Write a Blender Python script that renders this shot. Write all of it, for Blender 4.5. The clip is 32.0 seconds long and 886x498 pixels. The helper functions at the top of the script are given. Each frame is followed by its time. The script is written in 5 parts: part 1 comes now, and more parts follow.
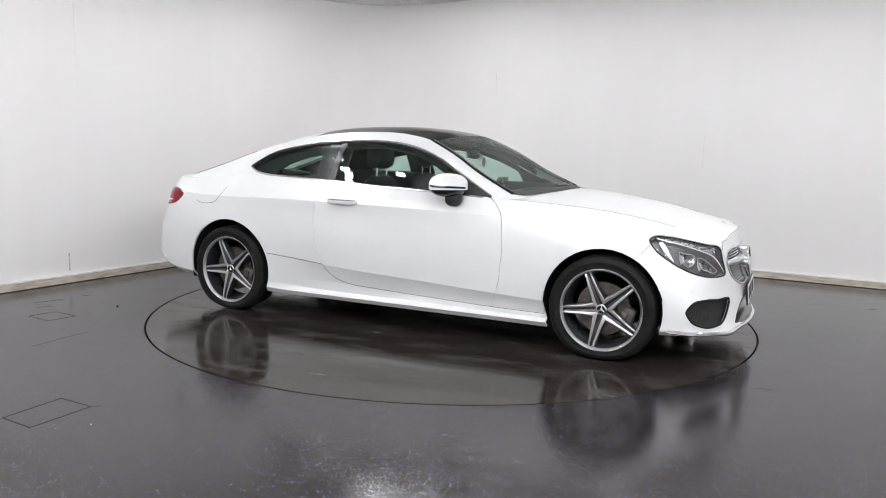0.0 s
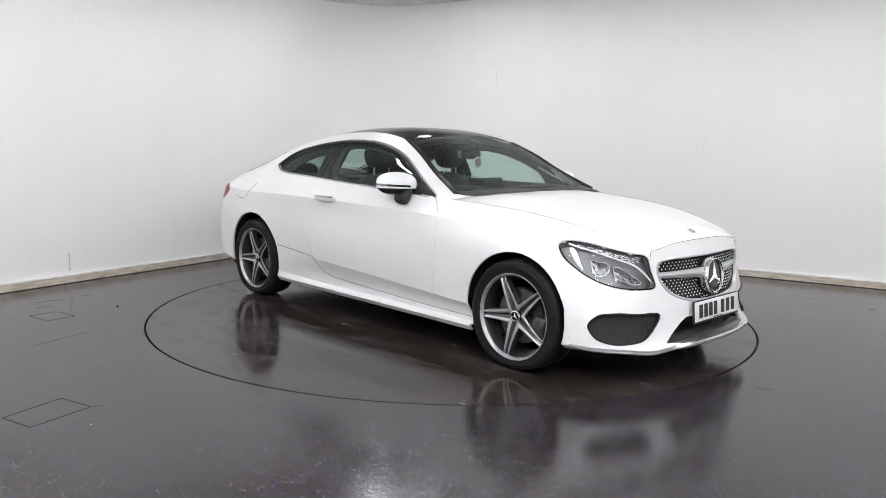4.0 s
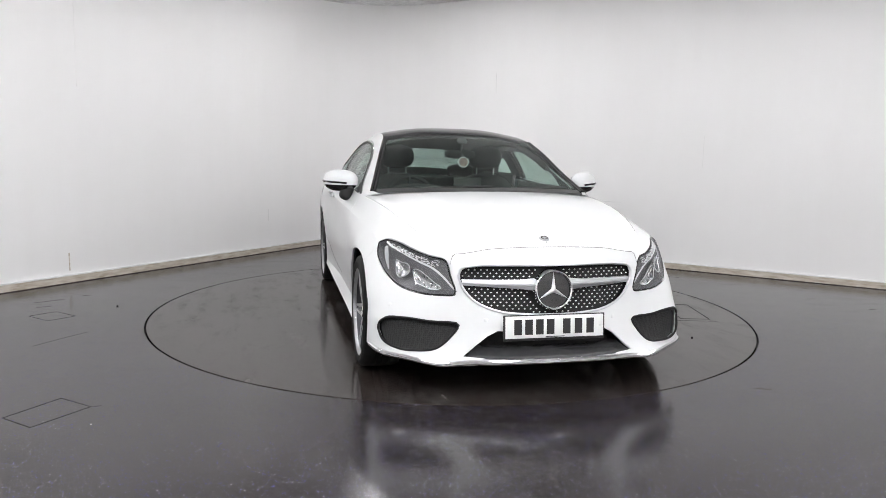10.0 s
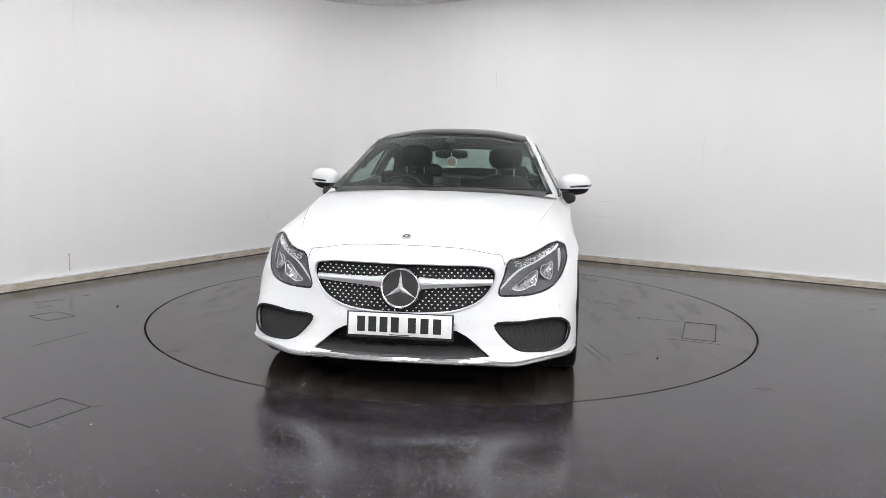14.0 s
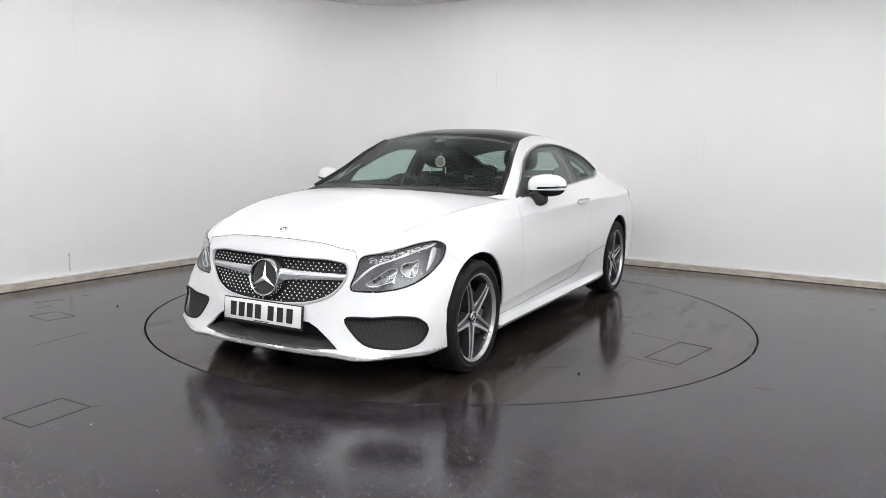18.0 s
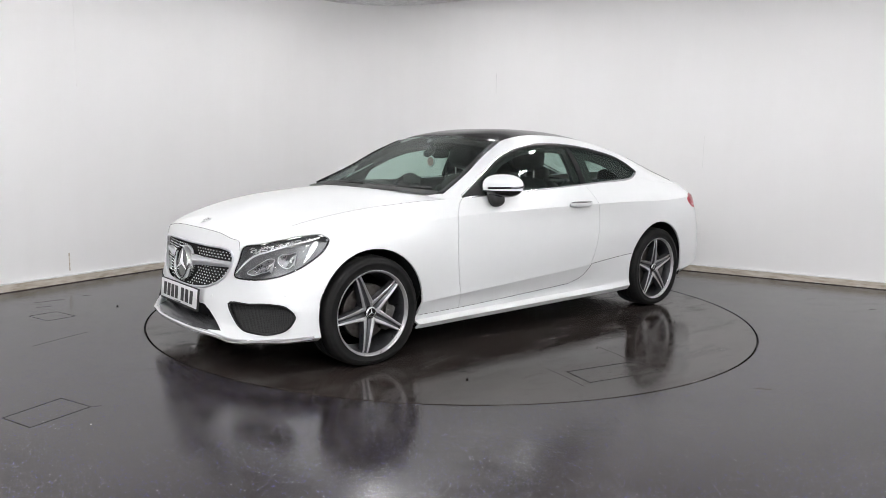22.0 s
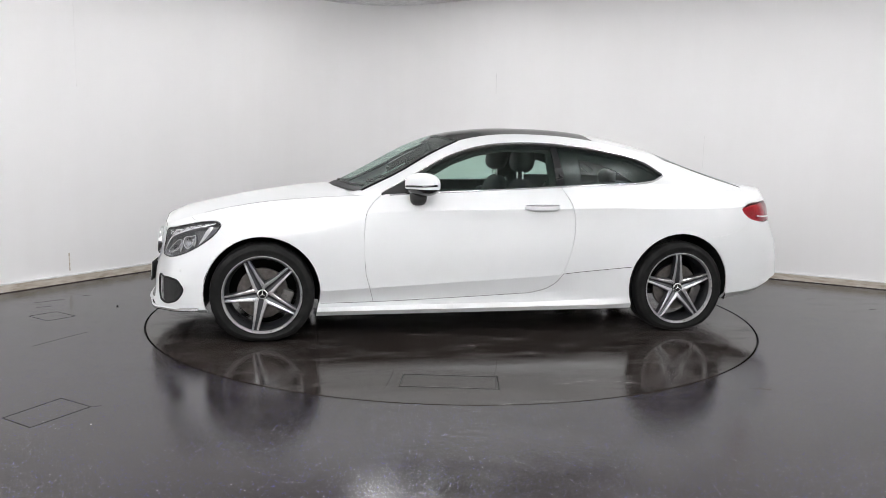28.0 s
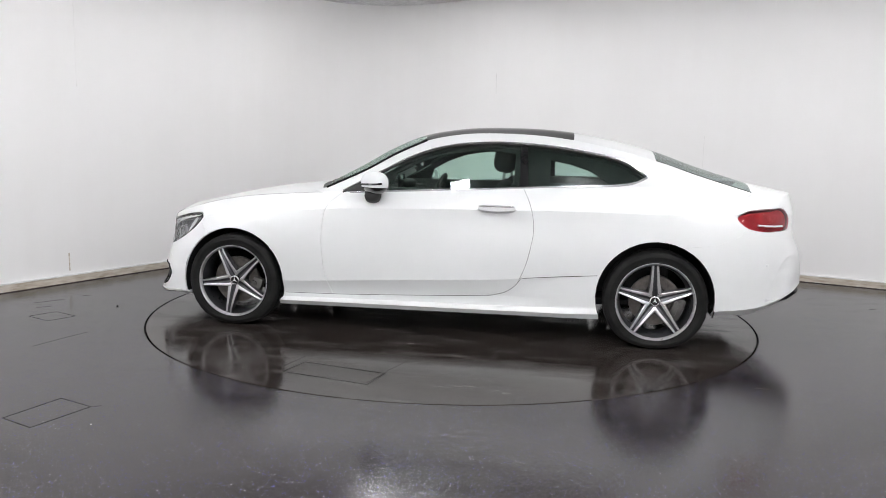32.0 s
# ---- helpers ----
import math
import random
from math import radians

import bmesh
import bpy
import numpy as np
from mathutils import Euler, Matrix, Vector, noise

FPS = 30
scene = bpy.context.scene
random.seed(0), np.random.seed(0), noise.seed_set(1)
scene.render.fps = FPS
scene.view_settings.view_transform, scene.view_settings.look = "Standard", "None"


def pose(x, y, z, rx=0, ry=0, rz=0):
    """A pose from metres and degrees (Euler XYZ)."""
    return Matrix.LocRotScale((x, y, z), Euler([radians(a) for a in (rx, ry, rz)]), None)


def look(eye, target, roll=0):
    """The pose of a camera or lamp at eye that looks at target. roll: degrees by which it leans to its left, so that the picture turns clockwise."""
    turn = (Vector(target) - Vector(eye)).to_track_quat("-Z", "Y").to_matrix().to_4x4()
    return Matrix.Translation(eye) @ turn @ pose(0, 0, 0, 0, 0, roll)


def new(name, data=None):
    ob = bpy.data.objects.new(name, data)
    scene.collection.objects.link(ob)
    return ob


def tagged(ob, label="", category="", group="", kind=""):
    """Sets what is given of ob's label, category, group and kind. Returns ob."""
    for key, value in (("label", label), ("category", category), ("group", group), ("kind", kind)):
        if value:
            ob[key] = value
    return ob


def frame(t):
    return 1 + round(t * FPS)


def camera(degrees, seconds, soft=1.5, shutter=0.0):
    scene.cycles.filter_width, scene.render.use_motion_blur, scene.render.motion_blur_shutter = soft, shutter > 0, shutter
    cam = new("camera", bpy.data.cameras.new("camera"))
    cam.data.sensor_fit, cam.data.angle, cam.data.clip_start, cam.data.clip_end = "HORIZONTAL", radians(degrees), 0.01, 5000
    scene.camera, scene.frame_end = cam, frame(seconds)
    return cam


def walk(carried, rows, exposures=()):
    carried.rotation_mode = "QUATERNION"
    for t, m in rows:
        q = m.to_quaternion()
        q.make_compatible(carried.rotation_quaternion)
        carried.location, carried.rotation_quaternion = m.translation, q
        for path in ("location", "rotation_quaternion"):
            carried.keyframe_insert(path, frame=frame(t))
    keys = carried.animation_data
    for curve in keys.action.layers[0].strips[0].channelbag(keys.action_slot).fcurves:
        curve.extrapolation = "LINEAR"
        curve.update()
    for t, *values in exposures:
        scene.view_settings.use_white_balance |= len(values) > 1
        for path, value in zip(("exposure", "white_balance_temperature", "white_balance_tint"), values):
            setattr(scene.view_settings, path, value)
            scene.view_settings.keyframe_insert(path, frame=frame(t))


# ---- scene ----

# ---- camera: stands still on a tripod before the turntable ----
cam = camera(61.1, 32.0, soft=0.75)
EYE = Vector((0.0, -5.788, 1.253))
YAW, PITCH = radians(-0.669), radians(7.694)
AIM = EYE + Vector((math.sin(YAW) * math.cos(PITCH), math.cos(YAW) * math.cos(PITCH), -math.sin(PITCH)))
walk(cam, [(0.0, look(EYE, AIM, 1.102)), (32.0, look(EYE, AIM, 1.102))])

# ---- world and exposure ----
world = bpy.data.worlds.new("world")
scene.world = world
world.use_nodes = True
world.node_tree.nodes["Background"].inputs[0].default_value = (0.02, 0.02, 0.02, 1)
world.node_tree.nodes["Background"].inputs[1].default_value = 0.2
scene.view_settings.exposure = 0.0
LAMP = 105.0


# ---- materials ----
def principled(name, color=(0.5, 0.5, 0.5), rough=0.5, metal=0.0, coat=0.0, ior=1.5, spec=0.5):
    m = bpy.data.materials.new(name)
    m.use_nodes = True
    b = m.node_tree.nodes["Principled BSDF"]
    b.inputs["Base Color"].default_value = (*color, 1)
    b.inputs["Roughness"].default_value = rough
    b.inputs["Metallic"].default_value = metal
    b.inputs["Coat Weight"].default_value = coat
    b.inputs["Coat Roughness"].default_value = 0.03
    b.inputs["IOR"].default_value = ior
    b.inputs["Specular IOR Level"].default_value = spec
    return m, m.node_tree.nodes, m.node_tree.links, b


def coords(nodes, links, scale, source="Object"):
    tc = nodes.new("ShaderNodeTexCoord")
    mp = nodes.new("ShaderNodeMapping")
    mp.inputs["Scale"].default_value = scale if isinstance(scale, tuple) else (scale, scale, scale)
    links.new(tc.outputs[source], mp.inputs["Vector"])
    return mp.outputs["Vector"]


def noise_tex(nodes, links, vec, scale, detail=4.0, rough=0.55):
    n = nodes.new("ShaderNodeTexNoise")
    n.inputs["Scale"].default_value = scale
    n.inputs["Detail"].default_value = detail
    n.inputs["Roughness"].default_value = rough
    links.new(vec, n.inputs["Vector"])
    return n.outputs["Fac"]


def ramp(nodes, links, fac, stops):
    r = nodes.new("ShaderNodeValToRGB")
    while len(r.color_ramp.elements) < len(stops):
        r.color_ramp.elements.new(0.5)
    for e, (p, c) in zip(r.color_ramp.elements, stops):
        e.position = p
        e.color = (*c, 1) if isinstance(c, tuple) else (c, c, c, 1)
    links.new(fac, r.inputs["Fac"])
    return r.outputs["Color"]


def mix(nodes, links, fac, a, b, blend="MIX"):
    n = nodes.new("ShaderNodeMix")
    n.data_type, n.blend_type = "RGBA", blend
    for sock, value in ((n.inputs[0], fac), (n.inputs[6], a), (n.inputs[7], b)):
        if hasattr(value, "links"):
            links.new(value, sock)
        else:
            sock.default_value = value if not isinstance(value, tuple) else (*value, 1)
    return n.outputs[2]


def bump(nodes, links, b, height, strength, distance=0.002):
    n = nodes.new("ShaderNodeBump")
    n.inputs["Strength"].default_value = strength
    n.inputs["Distance"].default_value = distance
    links.new(height, n.inputs["Height"])
    links.new(n.outputs["Normal"], b.inputs["Normal"])


def simple(name, color, rough, metal=0.0, coat=0.0, vary=0.12, scale=18.0, grain=0.0, spec=0.5):
    """A surface with slight unevenness in colour and gloss, and an optional grain."""
    m, nodes, links, b = principled(name, color, rough, metal, coat, spec=spec)
    vec = coords(nodes, links, 1.0)
    f = noise_tex(nodes, links, vec, scale)
    dark = tuple(c * (1 - vary) for c in color)
    light = tuple(min(1.0, c * (1 + vary)) for c in color)
    links.new(ramp(nodes, links, f, [(0.3, dark), (0.7, light)]), b.inputs["Base Color"])
    links.new(ramp(nodes, links, noise_tex(nodes, links, vec, scale * 2.3), [(0.25, rough * 0.85), (0.75, min(1.0, rough * 1.15))]), b.inputs["Roughness"])
    if grain:
        bump(nodes, links, b, noise_tex(nodes, links, vec, 450.0, 2.0), grain, 0.0008)
    return m


def make_paint():
    m, nodes, links, b = principled("white_paint", (0.78, 0.79, 0.795), 0.34, 0.0, 0.5)
    b.inputs["Coat Roughness"].default_value = 0.13
    vec = coords(nodes, links, 1.0)
    links.new(ramp(nodes, links, noise_tex(nodes, links, vec, 3.0), [(0.3, (0.735, 0.745, 0.75)), (0.7, (0.76, 0.77, 0.775))]), b.inputs["Base Color"])
    bump(nodes, links, b, noise_tex(nodes, links, vec, 220.0, 2.0), 0.02, 0.0004)
    return m


def make_glass(name, tint, face=0.04, edge=0.96, gloss_rough=0.0):
    m = bpy.data.materials.new(name)
    m.use_nodes = True
    nodes, links = m.node_tree.nodes, m.node_tree.links
    nodes.remove(nodes["Principled BSDF"])
    t, g, x = nodes.new("ShaderNodeBsdfTransparent"), nodes.new("ShaderNodeBsdfGlossy"), nodes.new("ShaderNodeMixShader")
    lw, pw, ma = nodes.new("ShaderNodeLayerWeight"), nodes.new("ShaderNodeMath"), nodes.new("ShaderNodeMath")
    lw.inputs["Blend"].default_value = 0.5
    pw.operation, ma.operation = "POWER", "MULTIPLY_ADD"
    pw.inputs[1].default_value, ma.inputs[1].default_value, ma.inputs[2].default_value = 5.0, edge, face
    links.new(lw.outputs["Facing"], pw.inputs[0])
    links.new(pw.outputs[0], ma.inputs[0])
    t.inputs["Color"].default_value = (*tint, 1)
    g.inputs["Roughness"].default_value = gloss_rough
    links.new(ma.outputs[0], x.inputs[0])
    links.new(t.outputs[0], x.inputs[1])
    links.new(g.outputs[0], x.inputs[2])
    links.new(x.outputs[0], nodes["Material Output"].inputs["Surface"])
    return m


def make_floor(name, speck, gloss, relief, smears=(0.7, 1.5), tones=((0.0165, 0.0137, 0.0140), (0.026, 0.0220, 0.0225)), film=0.3):
    """Dark resin-vinyl floor with white and blue flecks, a glossy wet-looking seal, smears, dried film and dirt."""
    m, nodes, links, b = principled(name, (0.045, 0.042, 0.041), 0.16, 0.0, 0.0, 1.5, 0.30)
    vec = coords(nodes, links, 1.0)
    base = ramp(nodes, links, noise_tex(nodes, links, vec, 1.3, 6.0), [(0.3, tones[0]), (0.7, tones[1])])
    grain = noise_tex(nodes, links, vec, 240.0, 2.0)
    base = mix(nodes, links, 0.5, base, ramp(nodes, links, grain, [(0.3, (0.4, 0.4, 0.4)), (0.7, (1.5, 1.5, 1.5))]), "MULTIPLY")
    smear = noise_tex(nodes, links, coords(nodes, links, (0.6, 2.2, 1.0)), 1.6, 7.0, 0.62)
    dried = ramp(nodes, links, noise_tex(nodes, links, coords(nodes, links, (1.0, 2.6, 1.0)), 2.7, 9.0, 0.68), [(0.48, 0.0), (0.66, film)])
    base = mix(nodes, links, dried, base, (0.085, 0.081, 0.078))
    tint = base
    for scale, core, rim, share, amount in ((64.0, 0.135, 0.195, 0.38, speck * 0.95), (118.0, 0.15, 0.23, 0.42, speck * 0.8)):
        vor = nodes.new("ShaderNodeTexVoronoi")
        vor.inputs["Scale"].default_value = scale
        links.new(vec, vor.inputs["Vector"])
        near = ramp(nodes, links, vor.outputs["Distance"], [(core, 1.0), (rim, 0.0)])
        sep = nodes.new("ShaderNodeSeparateColor")
        links.new(vor.outputs["Color"], sep.inputs[0])
        pick = ramp(nodes, links, sep.outputs[0], [(1 - share - 0.01, 0.0), (1 - share + 0.01, 1.0)])
        tone = ramp(nodes, links, sep.outputs[1], [(0.0, (0.10, 0.10, 0.46)), (0.45, (0.20, 0.20, 0.60)), (0.72, (0.40, 0.40, 0.56)), (1.0, (0.76, 0.76, 0.82))])
        fleck = mix(nodes, links, 1.0, near, pick, "MULTIPLY")
        fade = nodes.new("ShaderNodeMath")
        fade.operation = "MULTIPLY"
        links.new(fleck, fade.inputs[0])
        fade.inputs[1].default_value = amount
        tint = mix(nodes, links, fade.outputs[0], tint, tone)
    links.new(tint, b.inputs["Base Color"])
    fine = noise_tex(nodes, links, vec, 38.0, 3.0)
    rough = mix(nodes, links, 0.3, ramp(nodes, links, smear, [(0.38, gloss * smears[0]), (0.62, gloss * smears[1])]), ramp(nodes, links, fine, [(0.3, gloss * 0.6), (0.7, gloss * 2.0)]))
    rough = mix(nodes, links, dried, rough, (0.42, 0.42, 0.42))
    links.new(rough, b.inputs["Roughness"])
    total = grain
    for scale, detail in ((9.0, 3.0), (60.0, 2.0)):
        add = nodes.new("ShaderNodeMath")
        add.operation = "ADD"
        links.new(noise_tex(nodes, links, vec, scale, detail), add.inputs[0])
        links.new(total, add.inputs[1])
        total = add.outputs[0]
    bump(nodes, links, b, total, relief, 0.0012)
    return m


def make_wall():
    m, nodes, links, b = principled("wall_paint", (0.78, 0.775, 0.77), 0.6)
    vec = coords(nodes, links, 1.0)
    broad = noise_tex(nodes, links, vec, 0.7, 4.0)
    streak = noise_tex(nodes, links, coords(nodes, links, (3.0, 3.0, 0.25)), 2.0, 5.0)
    tone = ramp(nodes, links, broad, [(0.3, (0.785, 0.776, 0.774)), (0.7, (0.82, 0.812, 0.811))])
    tone = mix(nodes, links, 0.35, tone, ramp(nodes, links, streak, [(0.3, (0.965, 0.96, 0.955)), (0.65, (1, 1, 1))]), "MULTIPLY")
    links.new(tone, b.inputs["Base Color"])
    bump(nodes, links, b, noise_tex(nodes, links, vec, 160.0, 3.0), 0.12, 0.001)
    return m


def make_skirting():
    m, nodes, links, b = principled("skirting_wood", (0.52, 0.47, 0.40), 0.5)
    vec = coords(nodes, links, 1.0)
    f = noise_tex(nodes, links, coords(nodes, links, (3.0, 3.0, 14.0)), 2.5, 5.0)
    links.new(ramp(nodes, links, f, [(0.3, (0.37, 0.31, 0.24)), (0.55, (0.56, 0.505, 0.435)), (0.75, (0.67, 0.635, 0.575))]), b.inputs["Base Color"])
    bump(nodes, links, b, noise_tex(nodes, links, vec, 60.0), 0.2, 0.002)
    return m


def make_tyre():
    m, nodes, links, b = principled("tyre_rubber", (0.012, 0.012, 0.012), 0.62, spec=0.18)
    vec = coords(nodes, links, 1.0)
    f = noise_tex(nodes, links, vec, 9.0, 5.0)
    links.new(ramp(nodes, links, f, [(0.35, (0.007, 0.007, 0.007)), (0.75, (0.016, 0.0157, 0.0154))]), b.inputs["Base Color"])
    bump(nodes, links, b, noise_tex(nodes, links, vec, 300.0, 2.0), 0.15, 0.0006)
    return m


def glow(name, color, strength):
    m = bpy.data.materials.new(name)
    m.use_nodes = True
    nodes, links = m.node_tree.nodes, m.node_tree.links
    nodes.remove(nodes["Principled BSDF"])
    e = nodes.new("ShaderNodeEmission")
    e.inputs[0].default_value, e.inputs[1].default_value = (*color, 1), strength
    links.new(e.outputs[0], nodes["Material Output"].inputs["Surface"])
    return m


PAINT = make_paint()
GLASS = make_glass("tinted_glass", (0.865, 0.95, 0.915), 0.045, 0.80, 0.0)
SCREENGLASS = make_glass("screen_glass", (0.79, 0.855, 0.83), 0.026, 0.16, 0.45)
QUARTERGLASS = make_glass("quarter_glass", (0.82, 0.90, 0.87), 0.02, 0.30, 0.22)
REARGLASS = make_glass("dark_rear_glass", (0.74, 0.81, 0.785), 0.03, 0.7)
CLEAR = make_glass("clear_lens", (0.975, 0.978, 0.98), 0.035, 0.5, 0.15)
REDLENS = make_glass("red_lens", (0.74, 0.26, 0.30))
BLACKGLASS = simple("black_roof_glass", (0.012, 0.012, 0.013), 0.10, 0.0, 0.0, 0.05, spec=0.12)
BLACKGLASS.node_tree.nodes["Principled BSDF"].inputs["IOR"].default_value = 1.2
PILLARBLACK = simple("pillar_black", (0.009, 0.009, 0.010), 0.22, spec=0.3)
WINDOWTRIM = simple("window_trim_metal", (0.60, 0.605, 0.62), 0.22, 0.9, vary=0.04)
GLOSSBLACK = simple("gloss_black_trim", (0.012, 0.012, 0.013), 0.12, 0.0, 0.5, 0.1)
MATTBLACK = simple("matt_black_plastic", (0.016, 0.016, 0.016), 0.55, grain=0.2)
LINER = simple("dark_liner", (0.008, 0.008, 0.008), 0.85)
CHROME = simple("chrome", (0.80, 0.81, 0.82), 0.13, 1.0, vary=0.03)
SATIN = simple("satin_silver", (0.66, 0.67, 0.69), 0.34, 0.75, vary=0.03)
MACHINED = simple("machined_alloy", (0.48, 0.48, 0.49), 0.3, 0.75, vary=0.06, scale=40.0)
GREYALLOY = simple("grey_alloy", (0.075, 0.076, 0.082), 0.30, 0.7, vary=0.1)
DISC = simple("brake_disc_steel", (0.15, 0.138, 0.128), 0.42, 1.0, vary=0.25, scale=30.0)
CAST = simple("cast_caliper", (0.13, 0.125, 0.12), 0.5, 0.8, vary=0.2)
TYRE = make_tyre()
LEATHER = simple("black_leather", (0.006, 0.006, 0.006), 0.5, grain=0.05)
DASH = simple("dash_plastic", (0.007, 0.007, 0.007), 0.6, grain=0.06)
HEADLINER = simple("dark_headliner", (0.012, 0.012, 0.012), 0.9)
PLATE = simple("plate_white", (0.80, 0.80, 0.79), 0.35, vary=0.04)
PLATEINK = simple("plate_black", (0.012, 0.012, 0.012), 0.4)
LAMPGREY = simple("lamp_housing", (0.17, 0.17, 0.178), 0.35, 0.3)
REFLECTOR = simple("lamp_reflector", (0.80, 0.81, 0.83), 0.2, 0.7, vary=0.05)
SILLGLOSS = simple("shelf_gloss", (0.10, 0.10, 0.105), 0.22, 0.6)
LAMPBOWL = simple("lamp_bowl", (0.30, 0.30, 0.31), 0.28, 0.8)
STUD = simple("stud_silver", (0.82, 0.83, 0.84), 0.4, 0.35, vary=0.03)
REDPLASTIC = simple("red_reflector", (0.42, 0.07, 0.09), 0.3, 0.0, 0.5, 0.35, 14.0)
FLOOR = make_floor("resin_floor", 0.84, 0.078, 0.19, film=0.24)
DECK = make_floor("turntable_resin", 0.06, 0.075, 0.08, (0.35, 2.4), ((0.019, 0.0148, 0.0130), (0.030, 0.0235, 0.0208)), 0.5)
WALL = make_wall()
SKIRT = make_skirting()
CEIL = simple("ceiling_paint", (0.70, 0.695, 0.69), 0.7)
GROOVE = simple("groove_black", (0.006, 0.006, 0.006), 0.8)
DIFFUSER = glow("lamp_diffuser", (0.985, 0.985, 1.0), LAMP)
WHITEPLASTIC = simple("white_plastic", (0.78, 0.79, 0.80), 0.3, vary=0.03)
FRAMEWHITE = simple("white_metal", (0.75, 0.75, 0.75), 0.4)


# ---- mesh tools ----
def finish(name, bm, material, parent=None, smooth=35.0):
    me = bpy.data.meshes.new(name)
    bm.normal_update()
    bm.to_mesh(me)
    bm.free()
    if smooth:
        me.polygons.foreach_set("use_smooth", [True] * len(me.polygons))
        me.set_sharp_from_angle(angle=radians(smooth))
    me.materials.append(material)
    ob = new(name, me)
    ob.parent = parent
    return ob


def part(name, bm, material, parent, label="", smooth=35.0):
    ob = finish(name, bm, material, parent, smooth)
    if label:
        tagged(ob, label)
    return ob


def box(bm, cx, cy, cz, sx, sy, sz, bevel=0.0, m=None, seg=2):
    r = bmesh.ops.create_cube(bm, size=1.0, matrix=(m or Matrix()) @ Matrix.LocRotScale((cx, cy, cz), None, (sx, sy, sz)))
    if bevel:
        edges = {e for v in r["verts"] for e in v.link_edges}
        bmesh.ops.bevel(bm, geom=list(edges), offset=bevel, segments=seg, affect="EDGES", profile=0.5)


def lathe(bm, profile, steps=64, axis="y", m=None):
    """Turns a profile of (radius, along) round an axis."""
    rows = []
    for i in range(steps):
        a = 2 * math.pi * i / steps
        row = []
        for r, h in profile:
            p = Vector((r * math.cos(a), h, r * math.sin(a))) if axis == "y" else Vector((r * math.cos(a), r * math.sin(a), h))
            row.append(bm.verts.new(m @ p if m else p))
        rows.append(row)
    for i in range(steps):
        a, b = rows[i], rows[(i + 1) % steps]
        for j in range(len(profile) - 1):
            bm.faces.new((a[j], a[j + 1], b[j + 1], b[j]))
    bmesh.ops.remove_doubles(bm, verts=[v for r in rows for v in r], dist=1e-5)
    return bm


def tube(bm, points, radius, sides=8, closed=False, flat=1.0):
    """A rod along a line of points; flat squeezes it sideways."""
    pts = [Vector(p) for p in points]
    n = len(pts)
    rings = []
    for i, p in enumerate(pts):
        a = pts[(i - 1) % n] if closed or i else pts[0]
        b = pts[(i + 1) % n] if closed or i < n - 1 else pts[-1]
        d = (b - a).normalized()
        up = Vector((0, 0, 1)) if abs(d.z) < 0.95 else Vector((1, 0, 0))
        s = d.cross(up).normalized()
        u = s.cross(d)
        rings.append([bm.verts.new(p + radius * (math.cos(k) * s * flat + math.sin(k) * u)) for k in [2 * math.pi * j / sides for j in range(sides)]])
    for i in range(n if closed else n - 1):
        a, b = rings[i], rings[(i + 1) % n]
        for j in range(sides):
            bm.faces.new((a[j], a[(j + 1) % sides], b[(j + 1) % sides], b[j]))
    if not closed:
        bm.faces.new(rings[0][::-1])
        bm.faces.new(rings[-1])


def prism(bm, outline, place, depth):
    """A slab: a flat outline (2D) placed in space by place(u, v, w), from w = 0 to w = depth."""
    lo = [bm.verts.new(place(u, v, 0.0)) for u, v in outline]
    hi = [bm.verts.new(place(u, v, depth)) for u, v in outline]
    bm.faces.new(lo[::-1])
    bm.faces.new(hi)
    n = len(outline)
    for i in range(n):
        bm.faces.new((lo[i], lo[(i + 1) % n], hi[(i + 1) % n], hi[i]))


def hermite(P, n, crease=(), start=None, end=None, soft=()):
    """A smooth line through the points P, with n steps a span, broken at the crease points, slightly bent at the soft ones."""
    P = np.asarray(P, float)
    d = np.maximum(np.linalg.norm(np.diff(P, axis=0), axis=1), 1e-6)
    s = np.diff(P, axis=0) / d[:, None]
    k = len(P)
    left, right = np.zeros_like(P), np.zeros_like(P)
    for i in range(k):
        if i == 0:
            left[i] = right[i] = s[0] if start is None else start
        elif i == k - 1:
            left[i] = right[i] = s[-1] if end is None else end
        elif i in crease:
            left[i], right[i] = s[i - 1], s[i]
        else:
            left[i] = right[i] = (s[i] * d[i - 1] + s[i - 1] * d[i]) / (d[i - 1] + d[i])
            if i in soft:
                left[i], right[i] = left[i] * 0.45 + s[i - 1] * 0.55, right[i] * 0.45 + s[i] * 0.55
    out = []
    for i in range(k - 1):
        for j in range(n + (i == k - 2)):
            t = j / n
            a, b, c, e = 2 * t**3 - 3 * t**2 + 1, t**3 - 2 * t**2 + t, -2 * t**3 + 3 * t**2, t**3 - t**2
            out.append(a * P[i] + b * d[i] * right[i] + c * P[i + 1] + e * d[i] * left[i + 1])
    return np.array(out)


def skin(rows, nu, nv, crease=(), ustart=None, uend=None, vend=None, ucrease=(), soft=()):
    """Lofts a surface through the lines in rows. Returns a grid [across][along]."""
    lines = np.array([hermite(r, nu, ucrease, ustart, uend) for r in rows])
    cols = [hermite(lines[:, j], nv, crease, None, vend, soft) for j in range(lines.shape[1])]
    return np.array(cols).transpose(1, 0, 2)


